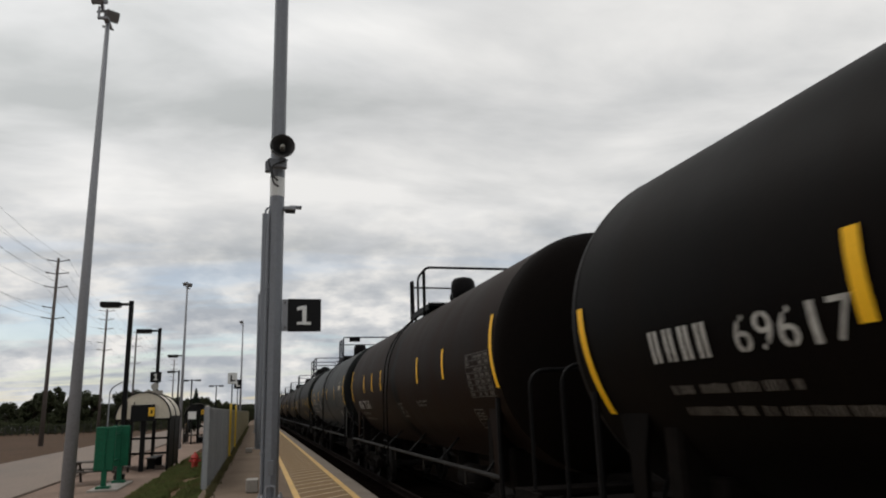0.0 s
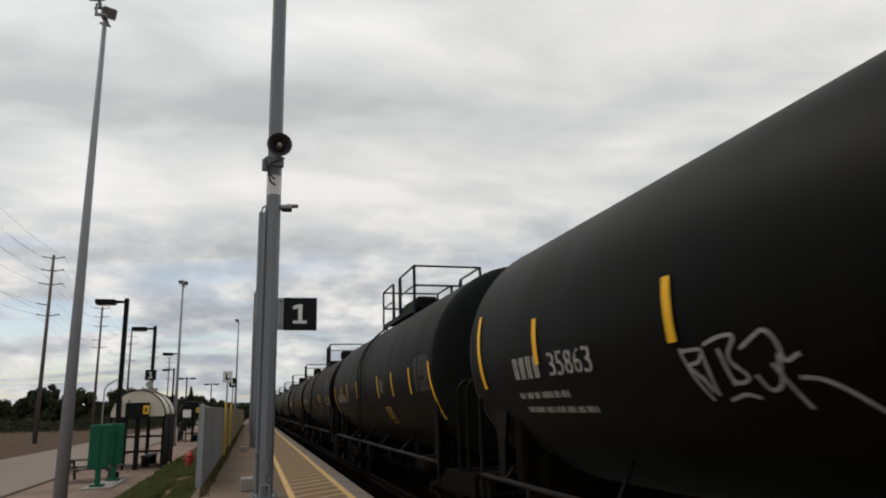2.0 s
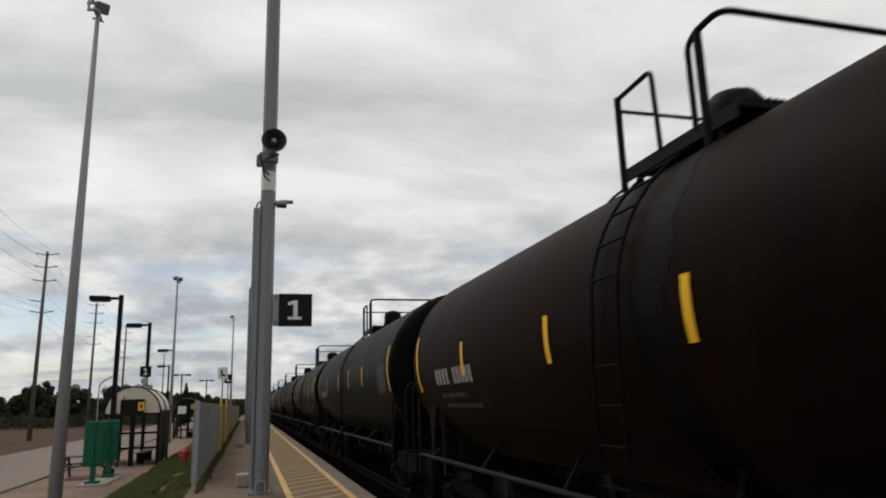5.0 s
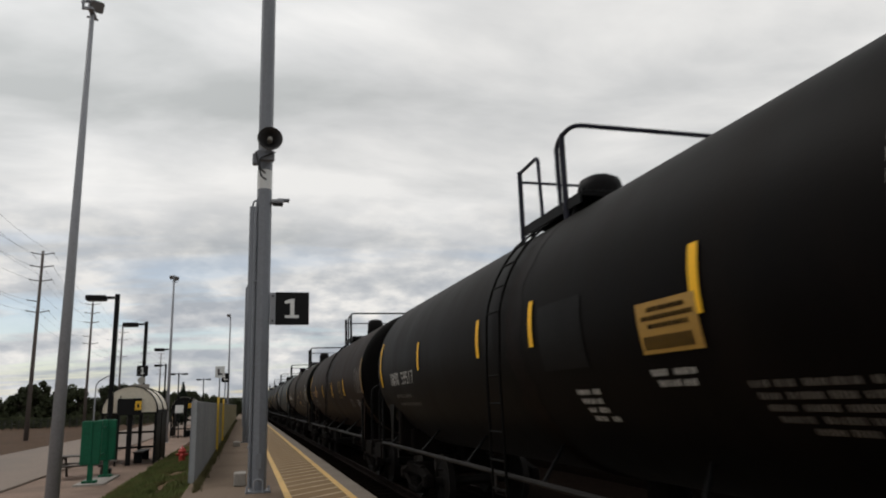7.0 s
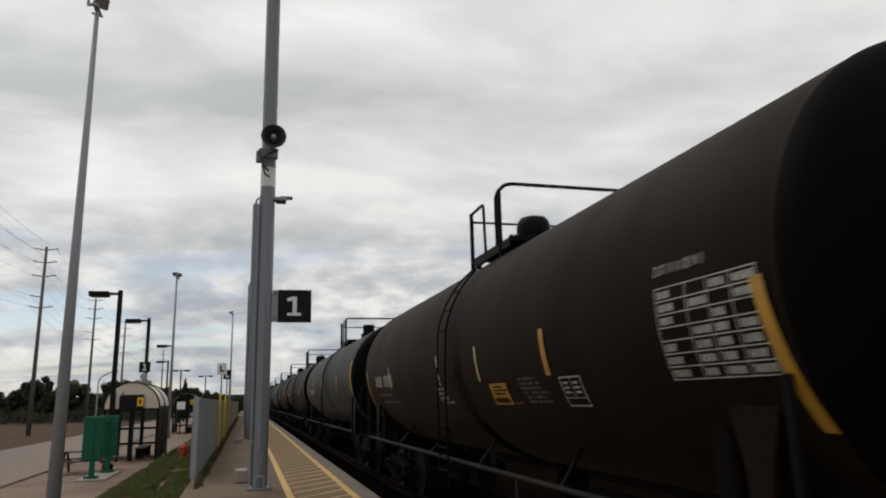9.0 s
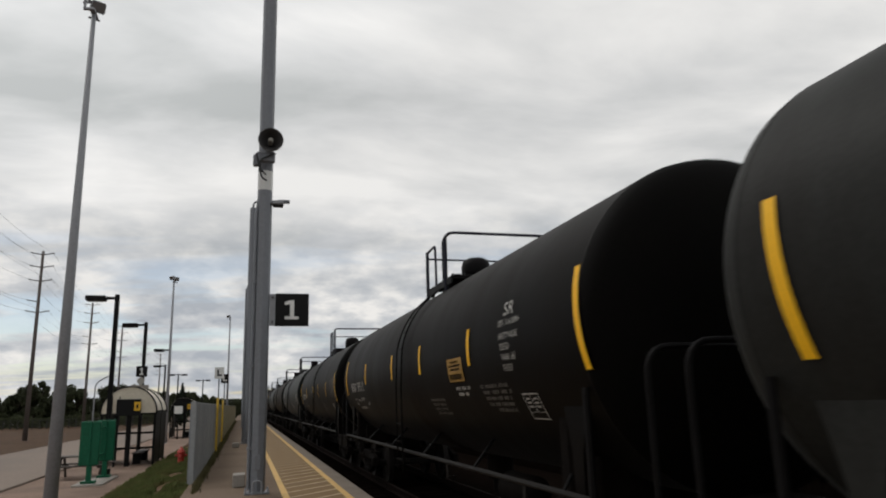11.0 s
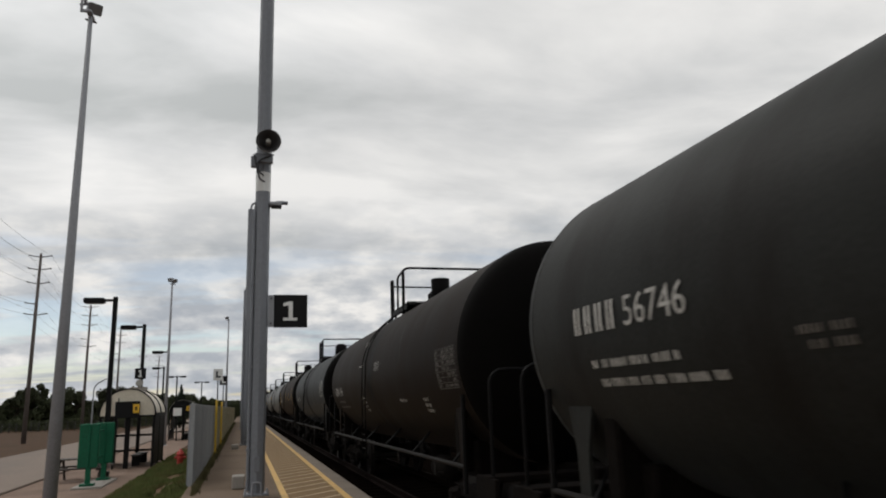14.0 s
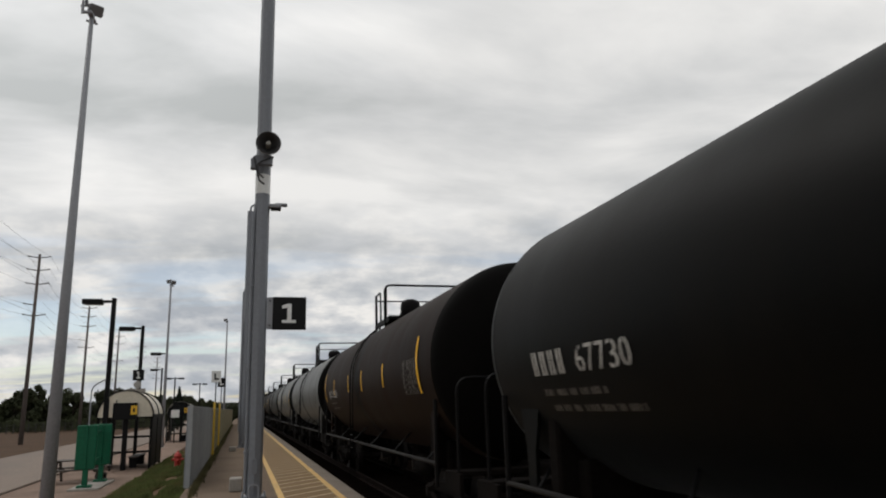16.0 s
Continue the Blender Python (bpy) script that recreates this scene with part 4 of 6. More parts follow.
# ---------- trees ----------
def tree_mesh(seed, h, spread, leaf, count, conifer=False):
    rnd_ = random.Random(seed)
    wood = bmesh.new()
    tube(wood, [(0, 0, 0), (0.05 * h * rnd_.uniform(-0.3, 0.3), 0, h * 0.35), (0, 0.02 * h, h * (0.97 if conifer else 0.7))], 0.028 * h, 8, taper=0.006 * h)
    blobs = []
    if conifer:
        for i in range(16):
            t = i / 15
            for _ in range(5):
                a = rnd_.uniform(0, 6.28)
                rr = spread * (1 - t) * rnd_.uniform(0.3, 1)
                blobs.append((rr * math.cos(a), rr * math.sin(a), h * (0.12 + 0.86 * t), 0.10 * h * (1.1 - t)))
    else:
        for i in range(9):
            a, z = rnd_.uniform(0, 6.28), h * rnd_.uniform(0.25, 0.6)
            e = Vector((math.cos(a) * spread * 0.8, math.sin(a) * spread * 0.8, z + h * rnd_.uniform(0.1, 0.3)))
            tube(wood, [(0, 0, z), e * 0.5 + Vector((0, 0, z * 0.5)), e], 0.010 * h, 5, taper=0.003 * h)
        for _ in range(34):
            a, t = rnd_.uniform(0, 6.28), rnd_.random()
            rr = spread * math.sqrt(rnd_.random()) * (1 - 0.55 * t ** 2)
            blobs.append((rr * math.cos(a), rr * math.sin(a), h * (0.14 + 0.80 * t), h * rnd_.uniform(0.07, 0.15)))
    vs_, fs_ = [], []
    for _ in range(count):
        bx, by, bz, br = blobs[rnd_.randrange(len(blobs))]
        d = Vector((rnd_.gauss(0, 1), rnd_.gauss(0, 1), rnd_.gauss(0, 0.8))).normalized() * br * rnd_.random() ** 0.4
        c = Vector((bx, by, bz)) + d
        u = Vector((rnd_.gauss(0, 1), rnd_.gauss(0, 1), rnd_.gauss(0, 1))).normalized() * leaf * rnd_.uniform(0.6, 1.3)
        w_ = u.cross(Vector((rnd_.gauss(0, 1), rnd_.gauss(0, 1), rnd_.gauss(0, 1)))).normalized() * leaf * 0.7
        k = len(vs_)
        vs_ += [tuple(c - u), tuple(c + w_), tuple(c + u), tuple(c - w_)]
        fs_.append((k, k + 1, k + 2, k + 3))
    crown = bpy.data.meshes.new("crown")
    crown.from_pydata(vs_, [], fs_)
    crown.materials.append(M_NEEDLE if conifer else M_LEAF)
    return finish(wood, "trunk", M_BARK), crown


KINDS = [tree_mesh(s_, 7.2, 3.1 + 0.4 * (s_ % 3), 0.22, 8500) for s_ in (21, 22, 23, 24)]
rnd = random.Random(31)
spots = []
for i in range(15):
    spots.append((-52 + 2.9 * i + rnd.uniform(-1, 1), 148 + rnd.uniform(-10, 10), rnd.uniform(0.72, 1.0)))
spots[5] = (spots[5][0], 142, 1.12)
spots += [(-62, 150, 0.95), (-67, 155, 0.9), (-8, 165, 0.75), (-4.5, 150, 0.55), (-1.5, 160, 0.55), (-11.5, 170, 0.8), (2.0, 175, 0.5), (-14.5, 160, 0.7)]
for i, (x, y, sc_) in enumerate(spots):
    t = thing("tree", "dark green broadleaf tree at the edge of the field", "tree", pose(x, y, LOW, 0, 0, rnd.uniform(0, 360)) @ Matrix.Scale(sc_, 4), group="trees beyond the field")
    wood, crown = KINDS[i % 4]
    part("trunk", wood, None, t)
    part("crown", crown, None, t)
cw, cc = tree_mesh(77, 8.0, 1.7, 0.18, 4200, True)
ct = thing("conifer", "dark pointed spruce behind the far shelter", "tree", pose(-8.5, 106, LOW) @ Matrix.Scale(0.74, 4))
part("trunk", cw, None, ct)
part("crown", cc, None, ct)
# far woods along the horizon
rnd = random.Random(41)
fv, ff = [], []
for _ in range(26000):
    x = rnd.uniform(-330, 60)
    y = 330 + rnd.uniform(-12, 12)
    top_ = 6.5 + 3.5 * noise.noise((x * 0.03, 0, 0)) + 2.0 * noise.noise((x * 0.15, 5, 0))
    z = LOW + rnd.random() ** 0.8 * max(top_, 2.5)
    s_, a = rnd.uniform(0.4, 0.9), rnd.uniform(0, 3.14)
    k = len(fv)
    fv += [(x - s_ * math.cos(a), y - s_ * math.sin(a), z - s_ * 0.4), (x + s_ * math.cos(a), y + s_ * math.sin(a), z - s_ * 0.3), (x, y, z + s_)]
    ff.append((k, k + 1, k + 2))
me = bpy.data.meshes.new("far_woods")
me.from_pydata(fv, [], ff)
me.materials.append(M_FARWOOD)
tagged(new("far_woods", me), "low band of hazy far woods on the horizon", "woods", kind="stuff")

# hedge at the far edge of the field
rnd = random.Random(43)
fv, ff = [], []
for _ in range(24000):
    x = -75 + 66 * rnd.random()
    y = 122 + rnd.uniform(-1.2, 1.2)
    top_ = 1.7 + 0.7 * noise.noise((x * 0.25, 3, 0))
    z = LOW + rnd.random() ** 0.7 * top_
    s_, a = rnd.uniform(0.08, 0.2), rnd.uniform(0, 3.14)
    k = len(fv)
    fv += [(x - s_ * math.cos(a), y - s_ * math.sin(a), z - s_ * 0.4), (x + s_ * math.cos(a), y + s_ * math.sin(a), z - s_ * 0.3), (x, y, z + s_)]
    ff.append((k, k + 1, k + 2))
me = bpy.data.meshes.new("hedge")
me.from_pydata(fv, [], ff)
me.materials.append(M_LEAF)
tagged(new("hedge", me), "low dark scrubby hedge at the far field edge", "hedge", kind="stuff")

# field fence, far
ffence = thing("field_fence", "low dark post-and-wire fence at the field edge", "fence", kind="structure")
fp = finish(boxes(((0, 0, 0.7), (0.10, 0.10, 1.4))), "fence_post", M_FIELDWIRE)
for i in range(40):
    part("fence_post", fp, None, ffence, at=pose(-48 + 1.0 * i, 120 - 0.15 * i, LOW - 0.03))
fw = bmesh.new()
for z in (0.4, 0.8, 1.25):
    tube(fw, [(-48, 120, LOW + z), (-8, 114, LOW + z)], 0.02, 4)
part("fence_wire", fw, M_FIELDWIRE, ffence)

# parked car, far
pc = thing("parked_car", "small white hatchback parked beyond the field", "car", pose(-41, 140, LOW - 0.03, 0, 0, 75))
bd = bmesh.new()
box(bd, (0, 0, 0.62), (1.75, 4.2, 0.62), 0.12)
part("body", bd, M_CARWHITE, pc)
rf = bmesh.new()
box(rf, (0, 0.2, 1.18), (1.5, 2.2, 0.56), 0.14)
cab = part("cabin", rf, M_CARWHITE, pc)
part("window", boxes(((0, 0.2, 1.18), (1.53, 1.8, 0.34))), M_CARGLASS, cab)
for sx in (-1, 1):
    for sy in (-1.3, 1.3):
        part("wheel", lathe(bmesh.new(), ((0.31, -0.1), (0.31, 0.1)), 16, "x", (sx * 0.78, sy, 0.31)), M_TYRE, pc)


# ---------- tank cars ----------
TANK_R, TANK_Z = 1.52, 2.543     # radius; axis height over the rail
CACHE = {}


def shared(key, build, mat, smooth=False):
    if key not in CACHE:
        CACHE[key] = finish(build(), key[0], mat, smooth)
    return CACHE[key]


def wrap(bm, y0, th0, proud=0.012):
    """Lays a flat drawing (x along the car, y up) on the platform side of the tank; th0 in degrees over the axis."""
    ws = [v.co.y for v in bm.verts]
    lo, hi = min(ws), max(ws)
    n = max(1, int((hi - lo) / 0.05))
    for i in range(1, n):
        z = lo + (hi - lo) * i / n
        bmesh.ops.bisect_plane(bm, geom=bm.verts[:] + bm.edges[:] + bm.faces[:], plane_co=(0, z, 0), plane_no=(0, 1, 0))
    r = TANK_R + proud
    for v in bm.verts:
        th = radians(th0) + v.co.y / TANK_R
        v.co = Vector((-r * math.cos(th), y0 - v.co.x, TANK_Z + r * math.sin(th)))
    return bm


def mark_tape(car, y, th_top, th_bot, mat=None, width=0.10, lean=0.0):
    bm = bmesh.new()
    rect(bm, -width / 2, 0, width / 2, radians(th_top - th_bot) * TANK_R, 10)
    r = TANK_R + 0.013
    for v in bm.verts:
        th = radians(th_bot) + v.co.y / TANK_R
        v.co = Vector((-r * math.cos(th), y - v.co.x - lean * (radians(th_top) - th), TANK_Z + r * math.sin(th)))
    part("reflective_strip", bm, mat or M_TAPE, car)


def mark_text(car, text, y, th, width, height, mat=None, name="lettering"):
    bm = bmesh.new()
    lettering(bm, text, 0, 0, width, height)
    part(name, wrap(bm, y, th), mat or M_STENCIL, car)


STENCIL_CUT = ("69617", "68297", "71090", "57531", "67730", "35863")


def mark_number(car, number, y, th, mat=None, width=1.80, height=0.225):
    """Owner's mark as plain stencil blocks, then the running number."""
    bm = bmesh.new()
    x = 0.0
    for i in range(4):
        rect(bm, x, 0, x + 0.042, height)
        rect(bm, x + 0.068, 0, x + 0.110, height)
        x += 0.182
    tagged(part("owner_mark", wrap(bm, y, th), mat or M_STENCIL, car, "pale stencil blocks"), kind="stuff")
    nb = bmesh.new()
    if number in STENCIL_CUT:
        stencilled(nb, number, width - (0.88 if width > 1.6 else 0.74), height)
    elif number:
        lettering(nb, number, 0, 0, width - (0.88 if width > 1.6 else 0.74), height)
    else:
        for i in range(5):
            rect(nb, i * 0.175, 0, i * 0.175 + 0.05, height, 1)
            rect(nb, i * 0.175 + 0.08, 0, i * 0.175 + 0.12, height, 1)
    part("running_number", wrap(nb, y - (0.91 if width > 1.6 else 0.80), th), mat or M_STENCIL, car)


def mark_bars(car, y, th, rows, pitch=0.075, mat=None, seed=1, tall=None):
    """Lines of writing too small to read, as plain broken bars."""
    rnd_ = random.Random(seed)
    bm = bmesh.new()
    for i, (x0, x1) in enumerate(rows):
        x = x0
        while x < x1 - 0.02:
            w_ = min(rnd_.uniform(0.10, 0.26), x1 - x)
            k = x
            while k < x + w_ - 0.01:
                rect(bm, k, -i * pitch, k + 0.021, -i * pitch + (tall or pitch * 0.62) * rnd_.uniform(0.86, 1.0))
                k += 0.034 if rnd_.random() < 0.8 else 0.046
            x += w_ + rnd_.uniform(0.03, 0.07)
    tagged(part("stencil_block", wrap(bm, y, th), mat or M_STENCIL_DIM, car), kind="stuff")


def mark_table(car, y, th_top, seed=1, dim=True, beige=False, h_=0.56):
    w_ = 1.0
    rnd_ = random.Random(seed)
    bm = bmesh.new()
    for k in range(8):
        z = -h_ * k / 7
        rect(bm, 0, z - 0.004, w_, z + 0.004)
    for x in (0, 0.34, 0.56, 0.78, w_):
        rect(bm, x - 0.004, -h_, x + 0.004, 0, 6)
    for k in range(7):
        for x0 in (0.03, 0.37, 0.59, 0.81):
            if rnd_.random() < 0.88:
                x = x0
                while x < x0 + rnd_.uniform(0.10, 0.17):
                    rect(bm, x, -h_ * (k + 0.8) / 7, x + 0.02, -h_ * (k + 0.25) / 7)
                    x += 0.03
    tagged(part("data_table", wrap(bm, y, th_top), M_STENCIL_DIM if dim else M_STENCIL, car, "ruled table of small stencilled data"), kind="stuff")
    if beige:
        bb = bmesh.new()
        rect(bb, 0.0, 0.02, 0.62, 0.16, 3)
        part("paint_patch", wrap(bb, y, th_top, 0.016), M_BEIGE, car, "beige paint patch over old data")


def mark_frame(car, y, th_top, mat=None, w_=0.40, h_=0.30):
    bm = bmesh.new()
    t = 0.014
    rect(bm, 0, -t, w_, 0), rect(bm, 0, -h_, w_, -h_ + t)
    rect(bm, 0, -h_ + t, t, -t, 4), rect(bm, w_ - t, -h_ + t, w_, -t, 4)
    rect(bm, 0, -h_ * 0.72, w_, -h_ * 0.70), rect(bm, w_ * 0.49, -h_ * 0.68, w_ * 0.49 + 0.01, -t, 3)
    for x in (0.05, w_ * 0.6):
        for k in range(3):
            rect(bm, x, -0.07 - 0.045 * k, x + 0.10, -0.05 - 0.045 * k)
    tagged(part("stencil_frame", wrap(bm, y, th_top), mat or M_STENCIL, car, "white outlined stencil box"), kind="stuff")


def mark_placard(car, y, th_top, width=0.66, height=0.31, mat=None):
    bm = bmesh.new()
    rect(bm, 0, -height, width, 0, 6)
    part("placard", wrap(bm, y, th_top, 0.014), mat or M_PLACARD, car, "orange-yellow warning placard with dark bars")
    tx = bmesh.new()
    for k, (a, b) in enumerate(((0.14, 0.52), (0.06, 0.60), (0.12, 0.54))):
        x = a * width / 0.66
        while x < b * width / 0.66:
            rect(tx, x, -height * (0.20 + 0.16 * k), x + 0.028, -height * (0.11 + 0.16 * k))
            x += 0.04
    x = 0.05
    while x < width - 0.08:
        rect(tx, x, -height * 0.92, x + 0.033, -height * 0.66)
        x += 0.052
    tagged(part("placard_print", wrap(tx, y, th_top, 0.018), M_UNDER, car), kind="stuff")


def mark_strokes(car, y, th, strokes, w_=0.035):
    """Sprayed paint strokes: each a line of points."""
    bm = bmesh.new()
    for line in strokes:
        ps = bend([(a, b, 0) for a, b in line], 0.09, 4)
        quads = []
        for i, p in enumerate(ps):
            d = (ps[min(i + 1, len(ps) - 1)] - ps[max(i - 1, 0)]).normalized()
            n_ = Vector((-d.y, d.x, 0)) * w_ / 2
            quads.append((bm.verts.new(p - n_), bm.verts.new(p + n_)))
        for (a, b), (c, d) in zip(quads, quads[1:]):
            bm.faces.new((a, c, d, b))
    part("spray_paint", wrap(bm, y, th), M_GRAFFITI, car, "pale sprayed graffiti strokes")


def head_marks(car, f, seed):
    """Small capacity lines on the front head."""
    rnd_ = random.Random(seed)
    bm = bmesh.new()
    for k, (w_, h_, z) in enumerate(((0.76, 0.10, 0.36), (0.64, 0.05, 0.22), (0.64, 0.05, 0.13), (0.56, 0.05, 0.04))):
        x = -0.58
        while x < -0.58 + w_:
            rect(bm, x, z, x + (0.04 if k == 0 else 0.02), z + h_)
            x += 0.085 if k == 0 and rnd_.random() < 0.9 else 0.036
    for v in bm.verts:
        x, z = v.co.x, v.co.y
        q = math.sqrt(max(0.0, 1 - (x * x + z * z) / TANK_R ** 2))
        v.co = Vector((x, f - HEAD_D * q - 0.010, TANK_Z + z))
    tagged(part("head_stencil", bm, M_STENCIL_DIM, car, "dull stencilled capacity lines"), kind="stuff")


HEAD_D = 0.56


def shell_mesh(f, r):
    bm = bmesh.new()
    lathe(bm, [(TANK_R, f + (r - f) * i / 8) for i in range(9)], 72, "y", (0, 0, TANK_Z), cap=False)
    return bm


def head_mesh(front):
    bm = bmesh.new()
    prof_ = []
    for i in range(13):
        a = math.pi / 2 * i / 12
        prof_.append((TANK_R * math.cos(a) if i < 12 else 0.0, (-1 if front else 1) * HEAD_D * math.sin(a)))
    lathe(bm, prof_ if not front else prof_, 72, "y", (0, 0, TANK_Z), cap=False)
    if front:
        bmesh.ops.reverse_faces(bm, faces=bm.faces[:])
    return bm


def ring_mesh(width, proud):
    bm = bmesh.new()
    lathe(bm, ((TANK_R - 0.01, -width / 2), (TANK_R + proud, -width / 2 + 0.01), (TANK_R + proud, width / 2 - 0.01), (TANK_R - 0.01, width / 2)), 72, "y", (0, 0, TANK_Z), cap=False)
    return bm


def spill_mesh(width, seed):
    """Oil run down from the manway: a band with ragged edges."""
    rnd_ = random.Random(seed)
    bm = bmesh.new()
    steps = 144
    wob = []
    for _ in range(2):
        drift = 0.0
        for k in range(steps):
            drift = 0.86 * drift + rnd_.uniform(-0.06, 0.06)
            wob.append(drift + rnd_.uniform(-0.035, 0.035))
    rows_ = []
    for k in range(steps):
        a = 2 * math.pi * k / steps
        x, z = (TANK_R + 0.003) * math.cos(a), TANK_Z + (TANK_R + 0.003) * math.sin(a)
        lo_, hi_ = -width / 2 + wob[k], width / 2 + wob[steps + k]
        rows_.append([bm.verts.new((x, lo_ + (hi_ - lo_) * q / 3, z)) for q in range(4)])
    for a, b in zip(rows_, rows_[1:] + rows_[:1]):
        for q in range(3):
            bm.faces.new((a[q], b[q], b[q + 1], a[q + 1]))
    bmesh.ops.recalc_face_normals(bm, faces=bm.faces[:])
    return bm


def on_tank(th, off=0.0, side=-1):
    a = radians(th)
    return side * (TANK_R + off) * math.cos(a), TANK_Z + (TANK_R + off) * math.sin(a)


TOP = TANK_Z + TANK_R


def wheelset_mesh():
    bm = bmesh.new()
    tube(bm, [(-1.05, 0, 0), (1.05, 0, 0)], 0.08, 10)
    for s_ in (-1, 1):
        lathe(bm, ((0.10, s_ * 0.70 - 0.06), (0.36, s_ * 0.70 - 0.03), (0.485, s_ * 0.70 - 0.06), (0.46, s_ * 0.70 + 0.06), (0.38, s_ * 0.70 + 0.03), (0.10, s_ * 0.70 + 0.07)), 28, "x")
    return bm


def side_frame_mesh():
    bm = bmesh.new()
    box(bm, (0, 0, 0.62), (0.14, 1.15, 0.20), 0.03)
    for s_ in (-1, 1):
        tube(bm, [(0, s_ * 0.45, 0.62), (0, s_ * 0.90, 0.52)], 0.10, 6)
        tube(bm, [(0, s_ * 0.30, 0.28), (0, s_ * 0.86, 0.50)], 0.08, 6)
        box(bm, (0, s_ * 0.90, 0.48), (0.20, 0.26, 0.24), 0.04)
    box(bm, (0, 0, 0.26), (0.16, 0.75, 0.10), 0.02)
    return bm


def spring_mesh():
    """One coil spring: a ribbed column."""
    prof_ = [(0.045, 0.30)]
    for k in range(5):
        prof_ += [(0.050, 0.32 + k * 0.045), (0.072, 0.335 + k * 0.045), (0.050, 0.35 + k * 0.045)]
    return lathe(bmesh.new(), prof_, 10)


WHEELS = []


def truck(car, y):
    t = part("truck", shared(("truck_bolster",), lambda: boxes(((0, 0, 0.62), (2.0, 0.36, 0.24)), ((0, 0, 0.80), (0.6, 0.6, 0.12)), bevel=0.02), M_UNDER), None, car, "grimy two-axle freight truck", at=pose(0, y, 0))
    for s_ in (-1, 1):
        part("side_frame", shared(("side_frame",), side_frame_mesh, M_UNDER), None, t, at=pose(s_ * 1.02, 0, 0))
        for dy_ in (-0.16, 0.0, 0.16):
            part("spring", shared(("spring",), spring_mesh, M_UNDER), None, t, at=pose(s_ * 1.02, dy_, 0))
        WHEELS.append((part("wheelset", shared(("wheelset",), wheelset_mesh, M_WHEEL), None, t, at=pose(0, s_ * 0.89, 0.46)), s_ * 0.89))


def ladder_mesh(side):
    bm = bmesh.new()
    path = [(side * x, z) for x, z in ((on_tank(th, 0.06, 1)) for th in range(70, 9, -6))] + [(side * 1.60, 2.2), (side * 1.58, 0.75)]
    for y in (-0.21, 0.21):
        tube(bm, [(x, y, z) for x, z in path], 0.015, 6)
    return bm


def rung_mesh(side):
    bm = bmesh.new()
    tube(bm, [(0, -0.21, 0), (0, 0.21, 0)], 0.012, 6)
    return bm


PLAT = {"hoop": (-0.68, 0.97), "loop": (-0.68, 0.97), "plate": (-0.72, 0.97), "double": (-2.95, 0.92)}


def platform_mesh(kind):
    """Grated walkway across the tank top, with side skirts."""
    bm = bmesh.new()
    yf, yb = PLAT[kind]
    ym, ln = (yf + yb) / 2, yb - yf
    for x in (-1, 1):
        box(bm, (x * 0.62, ym, TOP - 0.03), (0.34, ln, 0.03))
        box(bm, (x * 0.785, ym, TOP - 0.07), (0.025, ln, 0.12))
        for k in range(int(ln / 0.12)):
            box(bm, (x * 0.62, yf + 0.06 + 0.12 * k, TOP - 0.006), (0.32, 0.02, 0.018))
        for y in (yf + 0.25, yb - 0.2):
            box(bm, (x * 0.74, y, TOP - 0.16), (0.05, 0.05, 0.14))
    for x in (-0.56, 0.56):
        box(bm, (x, yf, TOP - 0.035), (0.45, 0.08, 0.05))
        for k in range(8):
            box(bm, (x - 0.21 + 0.06 * k, yf, TOP + 0.004), (0.03, 0.10, 0.03))
    return bm


def chain_mesh():
    """Short safety chain hanging from the hoop, link by link."""
    bm = bmesh.new()
    for k in range(9):
        z = TOP + 0.66 - 0.058 * k
        w_, d_ = (0.014, 0.004) if k % 2 else (0.004, 0.014)
        tube(bm, [(-0.80 - w_, -0.14 - d_, z), (-0.80, -0.14, z + 0.034), (-0.80 + w_, -0.14 + d_, z), (-0.80, -0.14, z - 0.034)], 0.005, 5, closed=True)
    return bm


